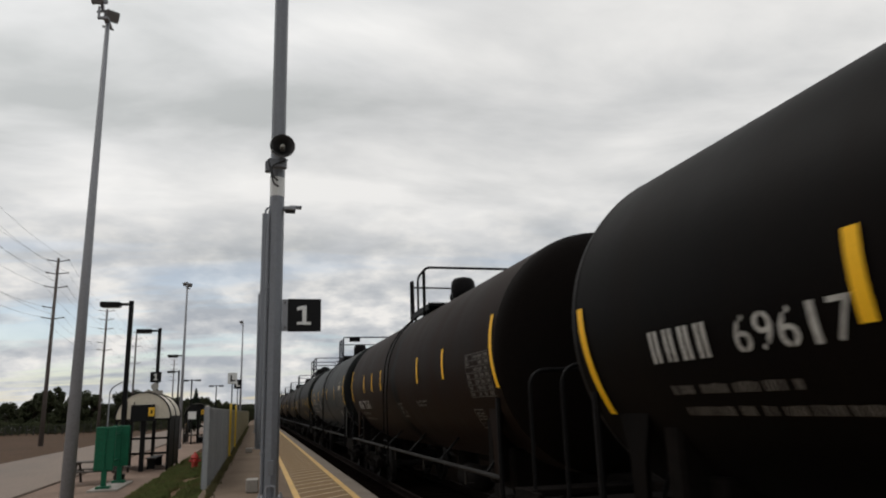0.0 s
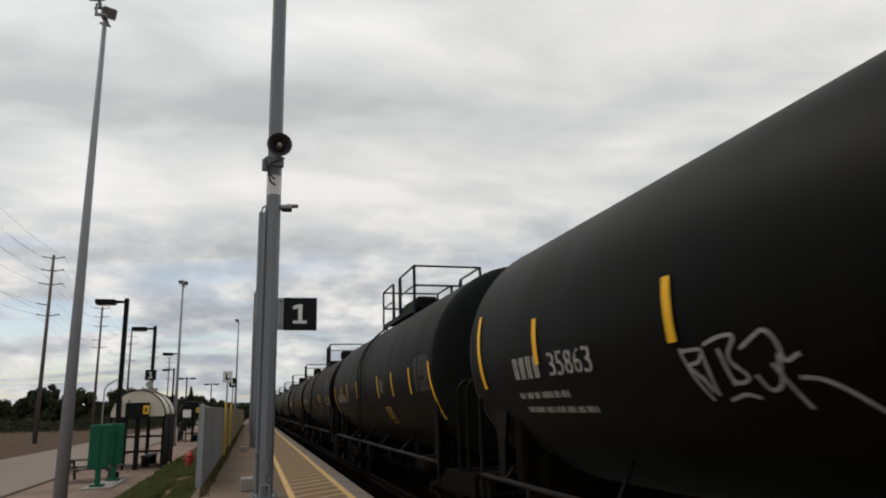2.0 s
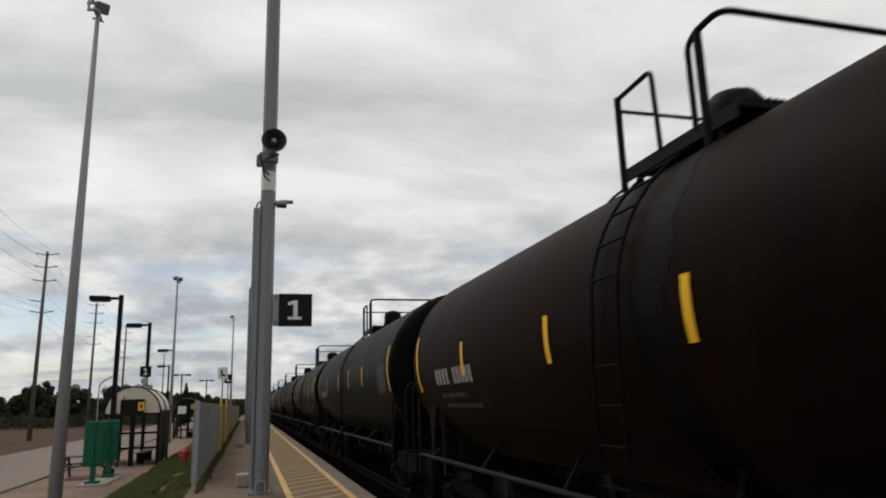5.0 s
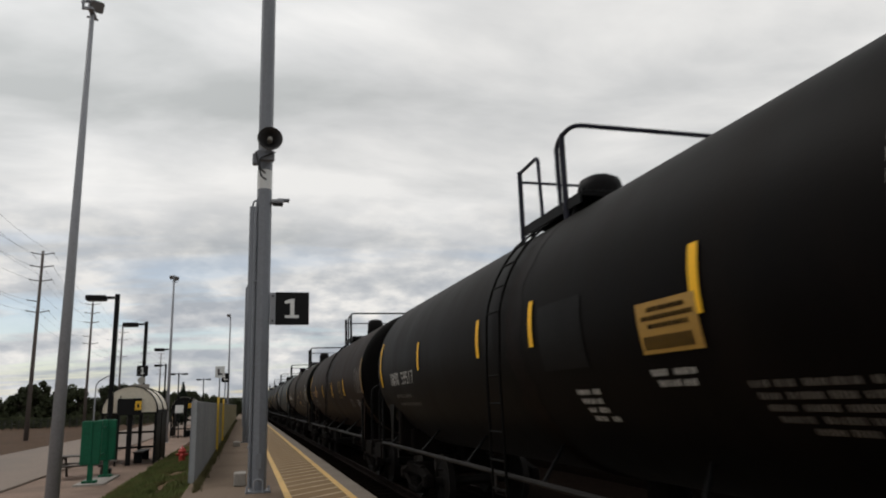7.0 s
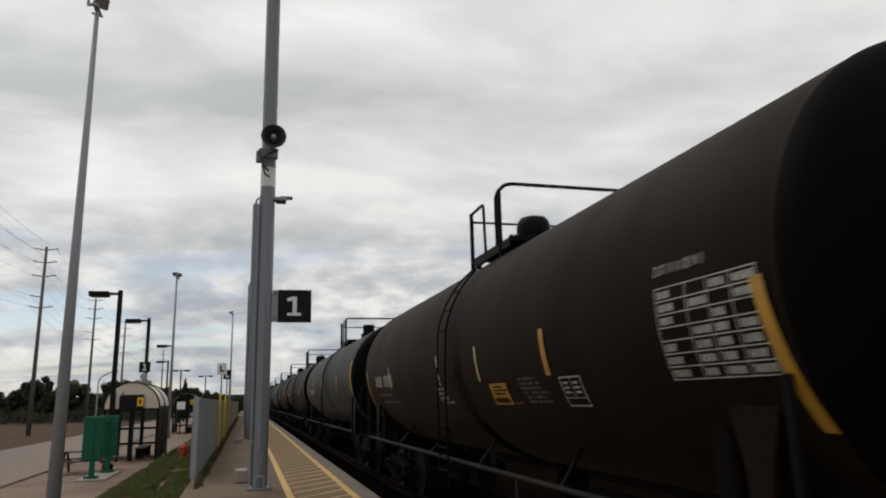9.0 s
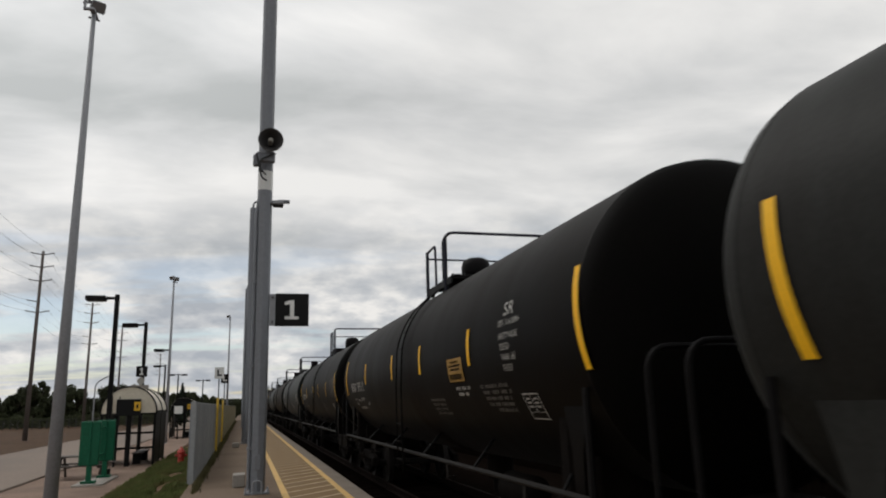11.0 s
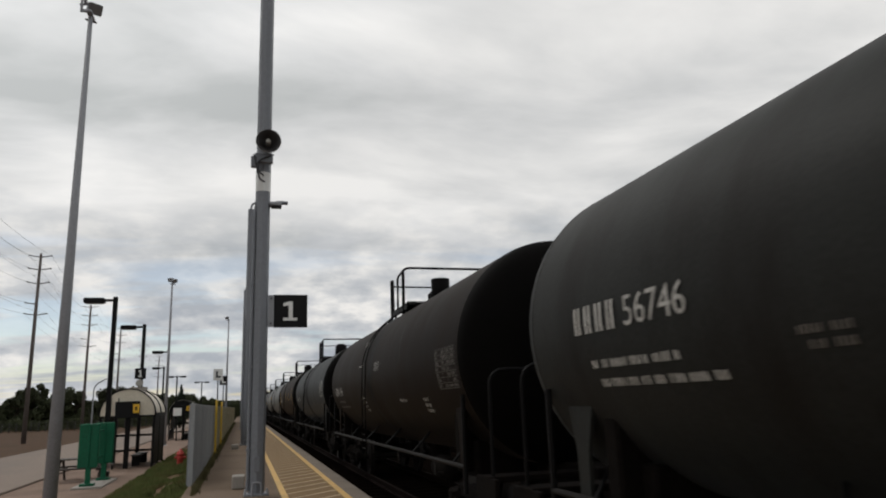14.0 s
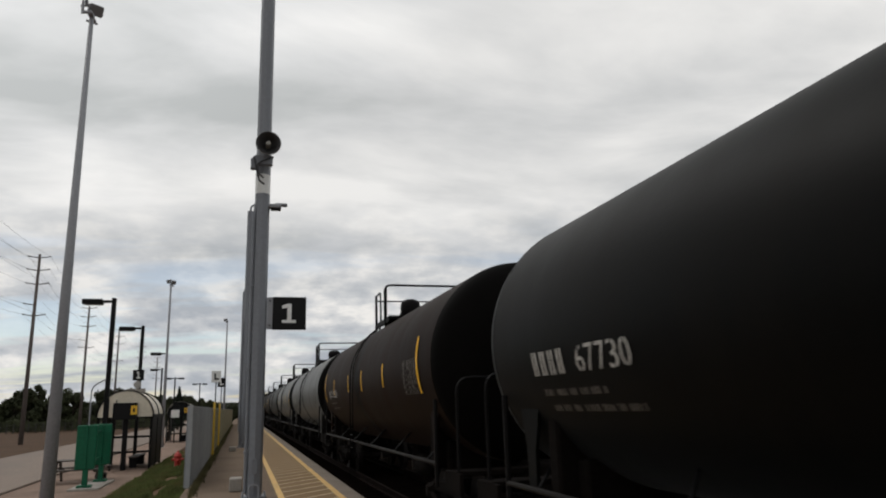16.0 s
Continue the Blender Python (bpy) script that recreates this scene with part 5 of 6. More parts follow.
def rail_pieces(kind):
    """Handrails round the top walkway: (name, points, radius), by kind of car."""
    x0, z0 = 0.79, TOP
    yf, yb = PLAT[kind]
    out = []
    for x in ((-x0, x0) if kind == "double" else (-x0,)):
        if kind == "double":
            h = 0.90
            out += [("post", [(x, yb, z0 - 0.2), (x, yb, z0 + h)], 0.026), ("rail", bend([(x, yb, z0 + h), (x, -0.55, z0 + h), (x, -0.62, z0 - 0.02)], 0.1), 0.026),
                    ("rail", [(x, yb, z0 + h * 0.5), (x, -0.56, z0 + h * 0.5)], 0.02), ("post", [(x, -0.50, z0 - 0.05), (x, -0.50, z0 + h)], 0.03),
                    ("rail", bend([(x, -1.28, z0), (x, -1.28, z0 + h), (x, yf, z0 + h)], 0.1), 0.026), ("post", [(x, -1.40, z0 - 0.1), (x, -1.40, z0 + h)], 0.034),
                    ("rail", [(x, -1.40, z0 + h * 0.5), (x, yf, z0 + h * 0.5)], 0.02), ("post", [(x, yf, z0 - 0.22), (x, yf, z0 + h)], 0.036)]
        else:
            h = 0.76
            loop = 0.18 if kind == "loop" else 0.60
            out += [("post", [(x, yb, z0 - 0.22), (x, yb, z0 + h)], 0.034),
                    ("rail", bend([(x, yb, z0 + h - 0.02), (x, yb - loop, z0 + h), (x, yb - loop - 0.04, z0 - 0.03)], 0.08), 0.024),
                    ("post", [(x, -0.32, z0 - 0.26), (x, -0.32, z0 + h)], 0.036)]
            if kind == "loop":
                out.append(("rail", bend([(x, 0.28, z0 - 0.03), (x, 0.28, z0 + h - 0.03), (x, -0.34, z0 + h + 0.02)], 0.16), 0.026))
            else:
                out.append(("rail", bend([(x, -0.18, z0 - 0.03), (x, -0.18, z0 + h - 0.05), (x, -0.34, z0 + h + 0.02)], 0.12), 0.026))
    if kind == "double":
        h = 0.90
        for y in (yb, yf):
            for k in (1.0, 0.5):
                out.append(("rail", [(-x0, y, z0 + h * k), (x0, y, z0 + h * k)], 0.024))
    else:
        out.append(("rail", bend([(-x0, -0.32, z0 + 0.77), (-x0, -0.62, z0 + 0.79), (1.30, -0.62, z0 + 0.79), (1.30, -0.50, z0 - 0.6)], 0.20, 5), 0.028))
        out.append(("rail", [(-x0, yb, z0 + 0.62), (1.30, yb, z0 + 0.62), (1.30, yb, z0 - 0.6)], 0.02))
    return out


def dome_mesh(kind):
    bm = bmesh.new()
    z = TOP - 0.11
    if kind == "round":
        p = ((0.18, z), (0.18, z + 0.22), (0.24, z + 0.25), (0.262, z + 0.29), (0.265, z + 0.50), (0.245, z + 0.59), (0.20, z + 0.65), (0.10, z + 0.68), (0.0, z + 0.685))
    elif kind == "flat":
        p = ((0.19, z), (0.19, z + 0.26), (0.205, z + 0.29), (0.212, z + 0.62), (0.21, z + 0.645), (0.0, z + 0.665))
    elif kind == "low":
        p = ((0.20, z), (0.20, z + 0.26), (0.265, z + 0.28), (0.285, z + 0.32), (0.285, z + 0.46), (0.25, z + 0.57), (0.16, z + 0.62), (0.0, z + 0.64))
    else:
        p = ((0.24, z), (0.24, z + 0.26), (0.29, z + 0.29), (0.30, z + 0.40), (0.285, z + 0.50), (0.22, z + 0.59), (0.10, z + 0.625), (0.0, z + 0.63))
    lathe(bm, p, 24)
    return bm


def end_rail_mesh():
    bm = bmesh.new()
    tube(bm, bend([(-1.38, 0, 0.95), (-1.38, 0, 2.28), (1.38, 0, 2.28), (1.38, 0, 0.95)], 0.22, 5), 0.024, 8)
    return bm


def gusset_mesh():
    """Upright plate, wide under the shell and narrow at the sill."""
    bm = bmesh.new()
    rows_ = [[bm.verts.new((x, sy * w_, z)) for x, sy in ((-0.02, -1), (-0.02, 1), (0.02, 1), (0.02, -1))] for w_, z in ((0.09, 1.02), (0.11, 1.45), (0.24, 1.88))]
    for a, b in zip(rows_, rows_[1:]):
        for k in range(4):
            bm.faces.new((a[k], a[(k + 1) % 4], b[(k + 1) % 4], b[k]))
    bm.faces.new(rows_[0][::-1])
    bm.faces.new(rows_[-1])
    bmesh.ops.recalc_face_normals(bm, faces=bm.faces[:])
    return bm


def brace_mesh():
    bm = bmesh.new()
    tube(bm, [(-1.46, 0, 1.08), (-1.0, 0.42, 1.42)], 0.02, 6)
    return bm


CAR_LABELS = {"black": "black", "brown": "dark brown", "soot": "sooty brown-black", "dust": "dusty grey-brown", "grey": "dull grey", "slate": "dark slate-grey", "silver": "pale weathered grey"}


def tank_car(f, r, paint, head, rails="hoop", dome="round", rail_mat=None, ladder_y=0.15, top_dy=0.0, chain=False):
    """A tank car with its far-side post at y = 1; f and r are the ends of its shell."""
    car = thing("tank_car", CAR_LABELS[paint] + " cylindrical railway tank car with top walkway", "tank car", group="tank cars of the train")
    tm = TANK[paint]
    part("tank_shell", shell_mesh(f, r), tm, car, smooth=True)
    # A 'dark' front head has its shade painted in; the rear keeps the shell paint.
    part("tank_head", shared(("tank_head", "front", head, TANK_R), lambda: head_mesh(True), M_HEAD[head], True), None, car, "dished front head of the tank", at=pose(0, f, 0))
    part("tank_head", shared(("tank_head", "rear", paint, TANK_R), lambda: head_mesh(False), tm, True), None, car, at=pose(0, r, 0))
    for y in (f + 0.02, r - 0.02):
        part("weld_seam", shared(("weld_seam", paint, TANK_R), lambda: ring_mesh(0.05, 0.002), tm, True), None, car, at=pose(0, y, 0))
    band_mat = M_RUSTRUN if paint == "black" else M_REDDISH
    part("grime_band", shared(("grime_band", paint, round(f, 1), TANK_R), lambda: spill_mesh(0.46, int(100 * (r - f))), band_mat, True), None, car, "ragged band of dried oil round the shell", at=pose(0, ladder_y - 0.55, 0))
    rm = rail_mat or M_IRON
    mw = part("manway", shared(("manway", dome, TANK_R), lambda: dome_mesh(dome), M_IRON, True), None, car, "black domed manway cover", at=pose(0, top_dy + (-0.40 if dome == "boss" else {"double": -0.36, "loop": -0.66}.get(rails, 0.28)), 0))
    part("lid_bolts", shared(("lid_bolts", TANK_R), lambda: boxes(*[((0.27 * math.cos(a), 0.27 * math.sin(a), TOP + 0.16), (0.07, 0.07, 0.12)) for a in (0.4, 1.4, 2.5, 3.6, 4.7, 5.7)]), M_IRON), None, mw)
    part("top_walkway", shared(("top_walkway", rails, TANK_R), lambda: platform_mesh(rails), M_IRON), None, car, "black grated walkway on the tank top", at=pose(0, top_dy, 0))
    if chain:
        part("chain", shared(("chain", TANK_R), chain_mesh, M_GALV), None, car, "short grey safety chain on the hoop", at=pose(0, top_dy, 0))
    for i, (nm, pts, rad) in enumerate(rail_pieces(rails)):
        part("hand" + nm if nm == "rail" else "rail_post", shared((nm, i, rails, rm.name, TANK_R), lambda: tube(bmesh.new(), pts, rad, 8), rm), None, car, at=pose(0, top_dy, 0))
    if rails != "double":
        part("grab_iron", shared(("grab_iron", TANK_R), lambda: tube(bmesh.new(), bend([(-0.79, 0.98, TOP - 0.18), (-0.83, 1.16, TOP - 0.23), (-0.86, 1.24, TOP - 0.29)], 0.06), 0.014, 6), M_IRON), None, car, at=pose(0, top_dy, 0))
    if rails == "plate":
        part("rail_plate", shared(("rail_plate",), lambda: boxes(((-0.35, -0.64, TOP + 0.70), (0.45, 0.02, 0.20))), M_IRON), None, car, "small black plate on the handrail", at=pose(0, top_dy, 0))
    if rails == "double":
        part("cover_box", shared(("cover_box",), lambda: boxes(((-0.45, -2.0, TOP + 0.10), (0.5, 1.6, 0.26)), ((-0.5, -1.0, TOP + 0.06), (0.4, 0.5, 0.2)), bevel=0.05), M_IRON), None, car, "low black cover box beside the walkway", at=pose(0, top_dy, 0))
    for side in (-1, 1):
        ld = part("ladder", shared(("ladder", side, TANK_R), lambda side=side: ladder_mesh(side), M_LADDER), None, car, at=pose(0, ladder_y, 0))
        for k in range(11):
            if k < 6:
                x, z = on_tank(66 - 11 * k, 0.06, side)
            else:
                x, z = side * 1.59, 2.15 - 0.30 * (k - 6)
            part("rung", shared(("rung",), lambda: rung_mesh(1), M_LADDER), None, ld, at=pose(x, 0, z))
    for side in (-1, 1):
        sb = bmesh.new()
        tube(sb, [(side * 1.46, f + 0.1, 1.08), (side * 1.46, r - 0.1, 1.08)], 0.030, 8)
        part("side_rail", sb, M_WHEEL, car)
        for k in range(5):
            y = f + 1.6 + (r - f - 3.2) * k / 4
            part("rail_stake", shared(("rail_stake",), lambda: boxes(((0, 0, 0.98), (0.02, 0.06, 0.22)), ((0.05, 0, 0.88), (0.12, 0.05, 0.02))), M_WHEEL), None, car, at=pose(side * 1.46, y, 0) if side < 0 else pose(1.46, y, 0, 0, 0, 180))
        for k in range(6):
            y = f + 0.7 + (r - f - 1.6) * k / 5
            part("brace", shared(("brace",), brace_mesh, M_IRON), None, car, at=pose(0, y, 0) if side < 0 else pose(0, y + 0.4, 0, 0, 0, 180))
    for y, s_ in ((f, -1), (r, 1)):
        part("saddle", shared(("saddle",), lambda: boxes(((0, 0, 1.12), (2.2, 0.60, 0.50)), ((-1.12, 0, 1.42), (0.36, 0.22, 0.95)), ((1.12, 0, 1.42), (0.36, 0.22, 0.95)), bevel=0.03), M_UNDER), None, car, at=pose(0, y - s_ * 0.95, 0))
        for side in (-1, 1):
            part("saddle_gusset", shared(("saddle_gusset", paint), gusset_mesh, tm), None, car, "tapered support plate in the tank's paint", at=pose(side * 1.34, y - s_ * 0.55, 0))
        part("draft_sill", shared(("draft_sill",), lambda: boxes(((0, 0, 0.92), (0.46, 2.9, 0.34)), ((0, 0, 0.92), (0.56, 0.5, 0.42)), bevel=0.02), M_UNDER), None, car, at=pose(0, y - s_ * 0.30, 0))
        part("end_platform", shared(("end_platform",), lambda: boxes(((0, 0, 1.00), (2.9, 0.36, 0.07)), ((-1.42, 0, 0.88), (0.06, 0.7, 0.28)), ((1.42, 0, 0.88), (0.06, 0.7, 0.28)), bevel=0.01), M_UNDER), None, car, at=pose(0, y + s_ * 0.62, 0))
        part("end_rail", shared(("end_rail",), end_rail_mesh, M_IRON), None, car, at=pose(0, y + s_ * 0.72, 0))
        part("coupler", shared(("coupler",), lambda: boxes(((0, 0, 0.86), (0.20, 0.62, 0.22)), ((0.04, 0.34, 0.86), (0.34, 0.24, 0.30)), bevel=0.04), M_UNDER), None, car, at=pose(0, y + s_ * 0.95, 0, 0, 0, 0 if s_ > 0 else 180))
        for side in (-1, 1):
            part("grab_post", shared(("grab_post",), lambda: tube(bmesh.new(), [(0, 0, 0.75), (0, 0, 2.0)], 0.032, 6), M_IRON), None, car, at=pose(side * 1.46, y - s_ * 0.12, 0))
        hs = bmesh.new()
        tube(hs, bend([(0.35, 0, 0.85), (0.42, s_ * 0.3, 0.45), (0.40, s_ * 0.75, 0.55)], 0.15), 0.03, 6)
        part("air_hose", hs, M_CABLE, car, at=pose(0, y + s_ * 0.75, 0))
        truck(car, y - s_ * 1.15)
    part("outlet_valve", shared(("outlet_valve",), lambda: lathe(bmesh.new(), ((0.0, 0.38), (0.13, 0.38), (0.13, 0.6), (0.22, 0.62), (0.22, 1.02)), 14), M_UNDER), None, car, at=pose(0, -0.6, 0))
    part("brake_reservoir", shared(("brake_reservoir",), lambda: lathe(bmesh.new(), ((0.0, -0.55), (0.16, -0.5), (0.20, -0.42), (0.20, 0.42), (0.16, 0.5), (0.0, 0.55)), 16, "y", (-0.75, 0, 0.78)), M_UNDER, True), None, car, at=pose(0, f + 3.4, 0))
    return car


def tapes(car, mid, top, end_top, front, rear):
    """Strips along the side: mid strips from top down 17 degrees, taller ones at the ends."""
    for y in mid:
        mark_tape(car, y, top, top - 17)
    if front is not None:
        mark_tape(car, front, end_top, end_top - 34, lean=0.22)
    if rear is not None:
        mark_tape(car, rear, end_top, end_top - 34, lean=0.22)


def low_lines(car, y, th=-20, dim=True, seed=2):
    mark_bars(car, y, th, ((0.0, 1.2), (0.06, 1.65)), 0.155, M_STENCIL_DIM if dim else M_STENCIL, seed, 0.068)


CARS = []


def add_car(offset, *args, radius=1.52, **kw):
    global TANK_R, TANK_Z, TOP
    TANK_R, TANK_Z = radius, 2.543 + (radius - 1.52) * 0.6
    TOP = TANK_Z + TANK_R
    c = tank_car(*args, **kw)
    CARS.append((c, offset - 1.0))
    return c


# leading cars, in the order in which they pass
c = add_car(-0.05, -6.54, 6.63, "black", "dark", rails="hoop", rail_mat=M_BLUE_IRON, radius=1.55)
tapes(c, (3.60, 0.78, -2.47), 5.0, 5.4, -6.13, 6.50)
mark_number(c, "69617", 5.46, -14.6)
low_lines(c, 5.36, -23.1)

c = add_car(15.76, -6.9, 6.37, "brown", "brown", rails="loop", dome="round")
tapes(c, (-4.46, -2.68, 1.14, 2.41, 3.73), 8.7, 17.8, -6.72, 6.2)
mark_number(c, "70255", 5.1, -24.1)
mark_table(c, -5.69, 1.3, 3)
mark_frame(c, -5.52, -26.2, M_STENCIL_DIM)
mark_bars(c, -2.22, -20.9, ((0, 0.78), (0.05, 0.72)), 0.07, None, 4)
mark_bars(c, -0.44, -22.0, ((0, 0.4), (0.1, 0.45), (0.12, 0.55), (0.2, 0.6)), 0.09, None, 5)
low_lines(c, 4.95, -30.5)

c = add_car(30.50, -6.44, 7.64, "slate", "slate", rails="plate", dome="round", rail_mat=M_BLUE_IRON, top_dy=0.17, radius=1.53)
tapes(c, (-3.55, -0.75, 0.98, 3.15, 5.50), 7.7, 17.2, -6.26, 7.34)
mark_number(c, "35863", 6.15, -14.2)
mark_table(c, -4.89, 0.3, 6, True, True)
mark_text(c, "DOT 111 A 100 W 1", -4.86, 8.2, 0.70, 0.085)
mark_frame(c, -4.46, -26.2)
mark_bars(c, -3.64, -23.1, ((0, 0.4), (0.02, 0.4)), 0.06, None, 7)
low_lines(c, 6.17, -22.0, False, 8)
mark_strokes(c, 3.1, -26, (((0.0, 0.40), (0.07, 0.20), (0.18, 0.04)), ((0.01, 0.38), (0.25, 0.38), (0.17, 0.29), (0.04, 0.29), (0.17, 0.17), (0.22, 0.08), (0.16, 0.21)),
                           ((0.23, 0.38), (0.25, 0.07)), ((0.39, 0.37), (0.44, 0.13)), ((0.26, 0.40), (0.42, 0.44), (0.59, 0.44), (0.43, 0.30), (0.62, 0.17), (0.44, 0.13), (0.40, 0.32)),
                           ((0.59, 0.35), (0.82, 0.45), (0.90, 0.37), (0.90, 0.24), (1.03, 0.29)), ((0.81, 0.25), (0.87, 0.14), (0.96, -0.02)),
                           ((0.34, 0.04), (0.50, 0.08), (0.61, 0.05)), ((0.65, 0.19), (0.72, 0.08), (0.83, 0.12), (0.88, 0.30)), ((0.97, 0.16), (1.11, 0.15), (1.25, 0.08), (1.40, -0.04))), 0.026)

c = add_car(47.37, -7.35, 6.12, "black", "slate", rails="double", dome="low", rail_mat=M_BLUE_IRON, radius=1.58, top_dy=0.14)
tapes(c, (-5.70, -4.05, -2.40, 0.86, 2.76, 4.14), 0.8, 1.3, -7.15, 5.94)
mark_number(c, "89746", 5.05, -17.8)
mark_table(c, -6.09, 5.6, 9)
mark_placard(c, -2.72, -24.1, 0.57, 0.40)
mark_bars(c, 1.92, 0.2, ((0.3, 0.6), (0.0, 0.66), (0.0, 0.7)), 0.07, None, 10)
mark_bars(c, 0.93, 16.4, ((0.0, 0.45), (0.1, 0.5), (0.12, 0.5)), 0.09, None, 11)
mark_bars(c, -2.63, -4.0, ((0.0, 0.2), (0, 0.42), (0, 0.42), (0, 0.42), (0, 0.42)), 0.06, M_STENCIL, 12)
head_marks(c, -7.35, 13)
low_lines(c, 4.85, -26.2)

c = add_car(62.83, -7.2, 6.42, "soot", "dark", rails="loop", dome="boss", radius=1.53)
tapes(c, (-6.97, -3.50, -0.20), -4.5, -0.8, None, 6.22)
mark_number(c, "59515", 5.18, -11.4)
mark_placard(c, -2.62, -1.6, 0.72, 0.32)
mark_text(c, "SR 875A", -6.36, -17.8, 0.52, 0.13, M_STENCIL_DIM)
mark_text(c, "SAFETY VALVE", -5.73, 2.4, 0.5, 0.065, M_STENCIL)
mark_text(c, "TESTED", -5.71, -1.9, 0.28, 0.065, M_STENCIL)
mark_bars(c, -5.73, 14.0, ((0, 0.4), (0, 0.42)), 0.09, M_STENCIL, 14)
mark_bars(c, -5.69, -7.2, ((0, 0.35), (0, 0.9), (0, 0.35), (0, 0.8)), 0.095, M_STENCIL, 15)
mark_frame(c, -5.28, -22.0)
mark_bars(c, -1.32, -23.6, ((0, 0.9), (0.03, 0.85), (0.06, 0.8), (0.08, 0.9), (0.1, 0.7)), 0.075, M_STENCIL_DIM, 16)
mark_bars(c, -2.88, -22.0, ((0, 0.66), (0.05, 0.62)), 0.08, None, 17)
head_marks(c, -7.2, 18)
low_lines(c, 4.85, -22.0)

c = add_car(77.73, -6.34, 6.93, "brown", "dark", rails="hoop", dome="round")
tapes(c, (-3.49, -0.85, 1.39, 4.14), 5.6, 16.2, -6.13, 6.73)
mark_number(c, "", 5.56, -14.6)
mark_table(c, -5.02, 3.4, 19)
low_lines(c, 5.46, -22.0)

c = add_car(93.60, -6.9, 7.59, "black", "dark", rails="hoop", dome="round", radius=1.557)
tapes(c, (4.36, 1.19, -1.05, -3.49), 8.7, 18.3, -6.69, 7.31)
mark_number(c, "68297", 6.25, -14.6)
fade = bmesh.new()
rect(fade, 0, 0, 0.85, 0.60, 8)
part("paint_patch", wrap(fade, -5.60, -16.0, 0.006), M_DRIP, c, "pale weathered patch under the old data")
mark_table(c, -5.52, 3.4, 20)
low_lines(c, 6.07, -22.0, True, 21)

c = add_car(109.66, -6.29, 7.49, "black", "dark", rails="hoop", dome="low", rail_mat=M_BLUE_IRON, radius=1.535, chain=True)
tapes(c, (-3.48, -0.83, 0.83, 3.90), 10.9, 20.4, -6.11, 7.22)
mark_number(c, "59517", 6.16, -13.3)
mark_placard(c, -2.78, -0.6, 0.70, 0.36)
mark_bars(c, -4.91, 17.2, ((0, 0.45), (0, 0.2), (0, 0.3), (0, 0.9), (0, 0.3), (0, 0.9), (0, 0.2), (0.1, 0.4)), 0.11, M_STENCIL, 22)
mark_frame(c, -4.81, -22.0, M_STENCIL_DIM)
mark_bars(c, -1.51, -24.4, ((0, 0.45), (0.03, 0.4), (0.06, 0.42), (0.08, 0.5)), 0.085, M_STENCIL, 23)
mark_bars(c, -2.78, -19.9, ((0, 0.6), (0.05, 0.5)), 0.08, M_STENCIL, 24)
mark_bars(c, -3.73, -24.0, ((0, 0.9), (0.03, 0.95), (0.06, 0.9), (0.1, 0.9), (0.3, 0.9)), 0.075, M_STENCIL_DIM, 25)
low_lines(c, 6.0, -22.4, True, 26)
pb = bmesh.new()
rect(pb, 0, 0, 0.9, 0.62, 8)
part("paint_patch", wrap(pb, -1.0, -15.5, 0.006), M_DARK_PATCH, c, "slightly paler repainted patch")

c = add_car(126.36, -6.79, 6.73, "brown", "dark", rails="loop", dome="round", radius=1.535, top_dy=0.12)
tapes(c, (-3.63, -0.85, 1.93, 4.42), 0.0, 18.0, None, 6.47)
mark_tape(c, -6.78, 16, -16, M_TAPE_DARK, lean=0.22)
mark_number(c, "57531", 5.46, -14.6, M_STENCIL_RUST)
mark_table(c, -5.76, 7.0, 27, h_=0.60)
mark_frame(c, -5.47, -22.4, None, 0.46, 0.31)
mark_placard(c, -2.45, -1.0, 0.62, 0.48, M_PLACARD_OLD)
mark_bars(c, -4.32, -23.2, ((0, 0.6), (0.03, 0.6), (0.06, 0.6)), 0.085, None, 28)
low_lines(c, 5.36, -22.0)

c = add_car(141.7, -6.42, 7.03, "dust", "dark", rails="hoop", dome="round", radius=1.542)
mark_tape(c, -3.28, -0.4, -17, M_TAPE_DARK)
mark_tape(c, -6.25, -0.4, -34, M_TAPE_DARK, lean=0.22)
mark_tape(c, 6.78, 0, -34, M_TAPE_DARK, lean=0.22)
for y in (-1.24, 0.59, 4.24):
    mark_tape(c, y, -1, -17, M_TAPE_PALE, 0.05)
mark_number(c, "", 5.76, -14.6)
mark_table(c, -5.26, 2.0, 29, False, h_=0.62)
mark_text(c, "DOT 111 A 100 W 1", -5.26, 5.2, 0.54, 0.075)
mark_frame(c, -3.47, -17.8, None, 0.42, 0.29)
mark_placard(c, -1.52, -18.4, 0.55, 0.26)
mark_bars(c, -2.45, -18.0, ((0, 0.5), (0.02, 0.55), (0.04, 0.56), (0.06, 0.7), (0.1, 0.56), (0.1, 0.7)), 0.05, M_STENCIL_DIM, 91)
mark_bars(c, -1.40, -28.0, ((0.0, 0.95),), 0.05, M_STENCIL_DIM, 92)
mark_bars(c, 0.9, -20.0, ((0, 0.4), (0.02, 0.45), (0.04, 0.5), (0.06, 0.7)), 0.07, M_STENCIL, 93)
low_lines(c, 5.56, -22.0)

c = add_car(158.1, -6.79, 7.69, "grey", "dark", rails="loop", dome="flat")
tapes(c, (-3.49, 1.09, 4.34), 5.6, 16.2, -6.54, 7.39)
mark_number(c, "", 6.27, -14.6)
mark_table(c, -5.52, 3.4, 30)
low_lines(c, 6.07, -22.0)

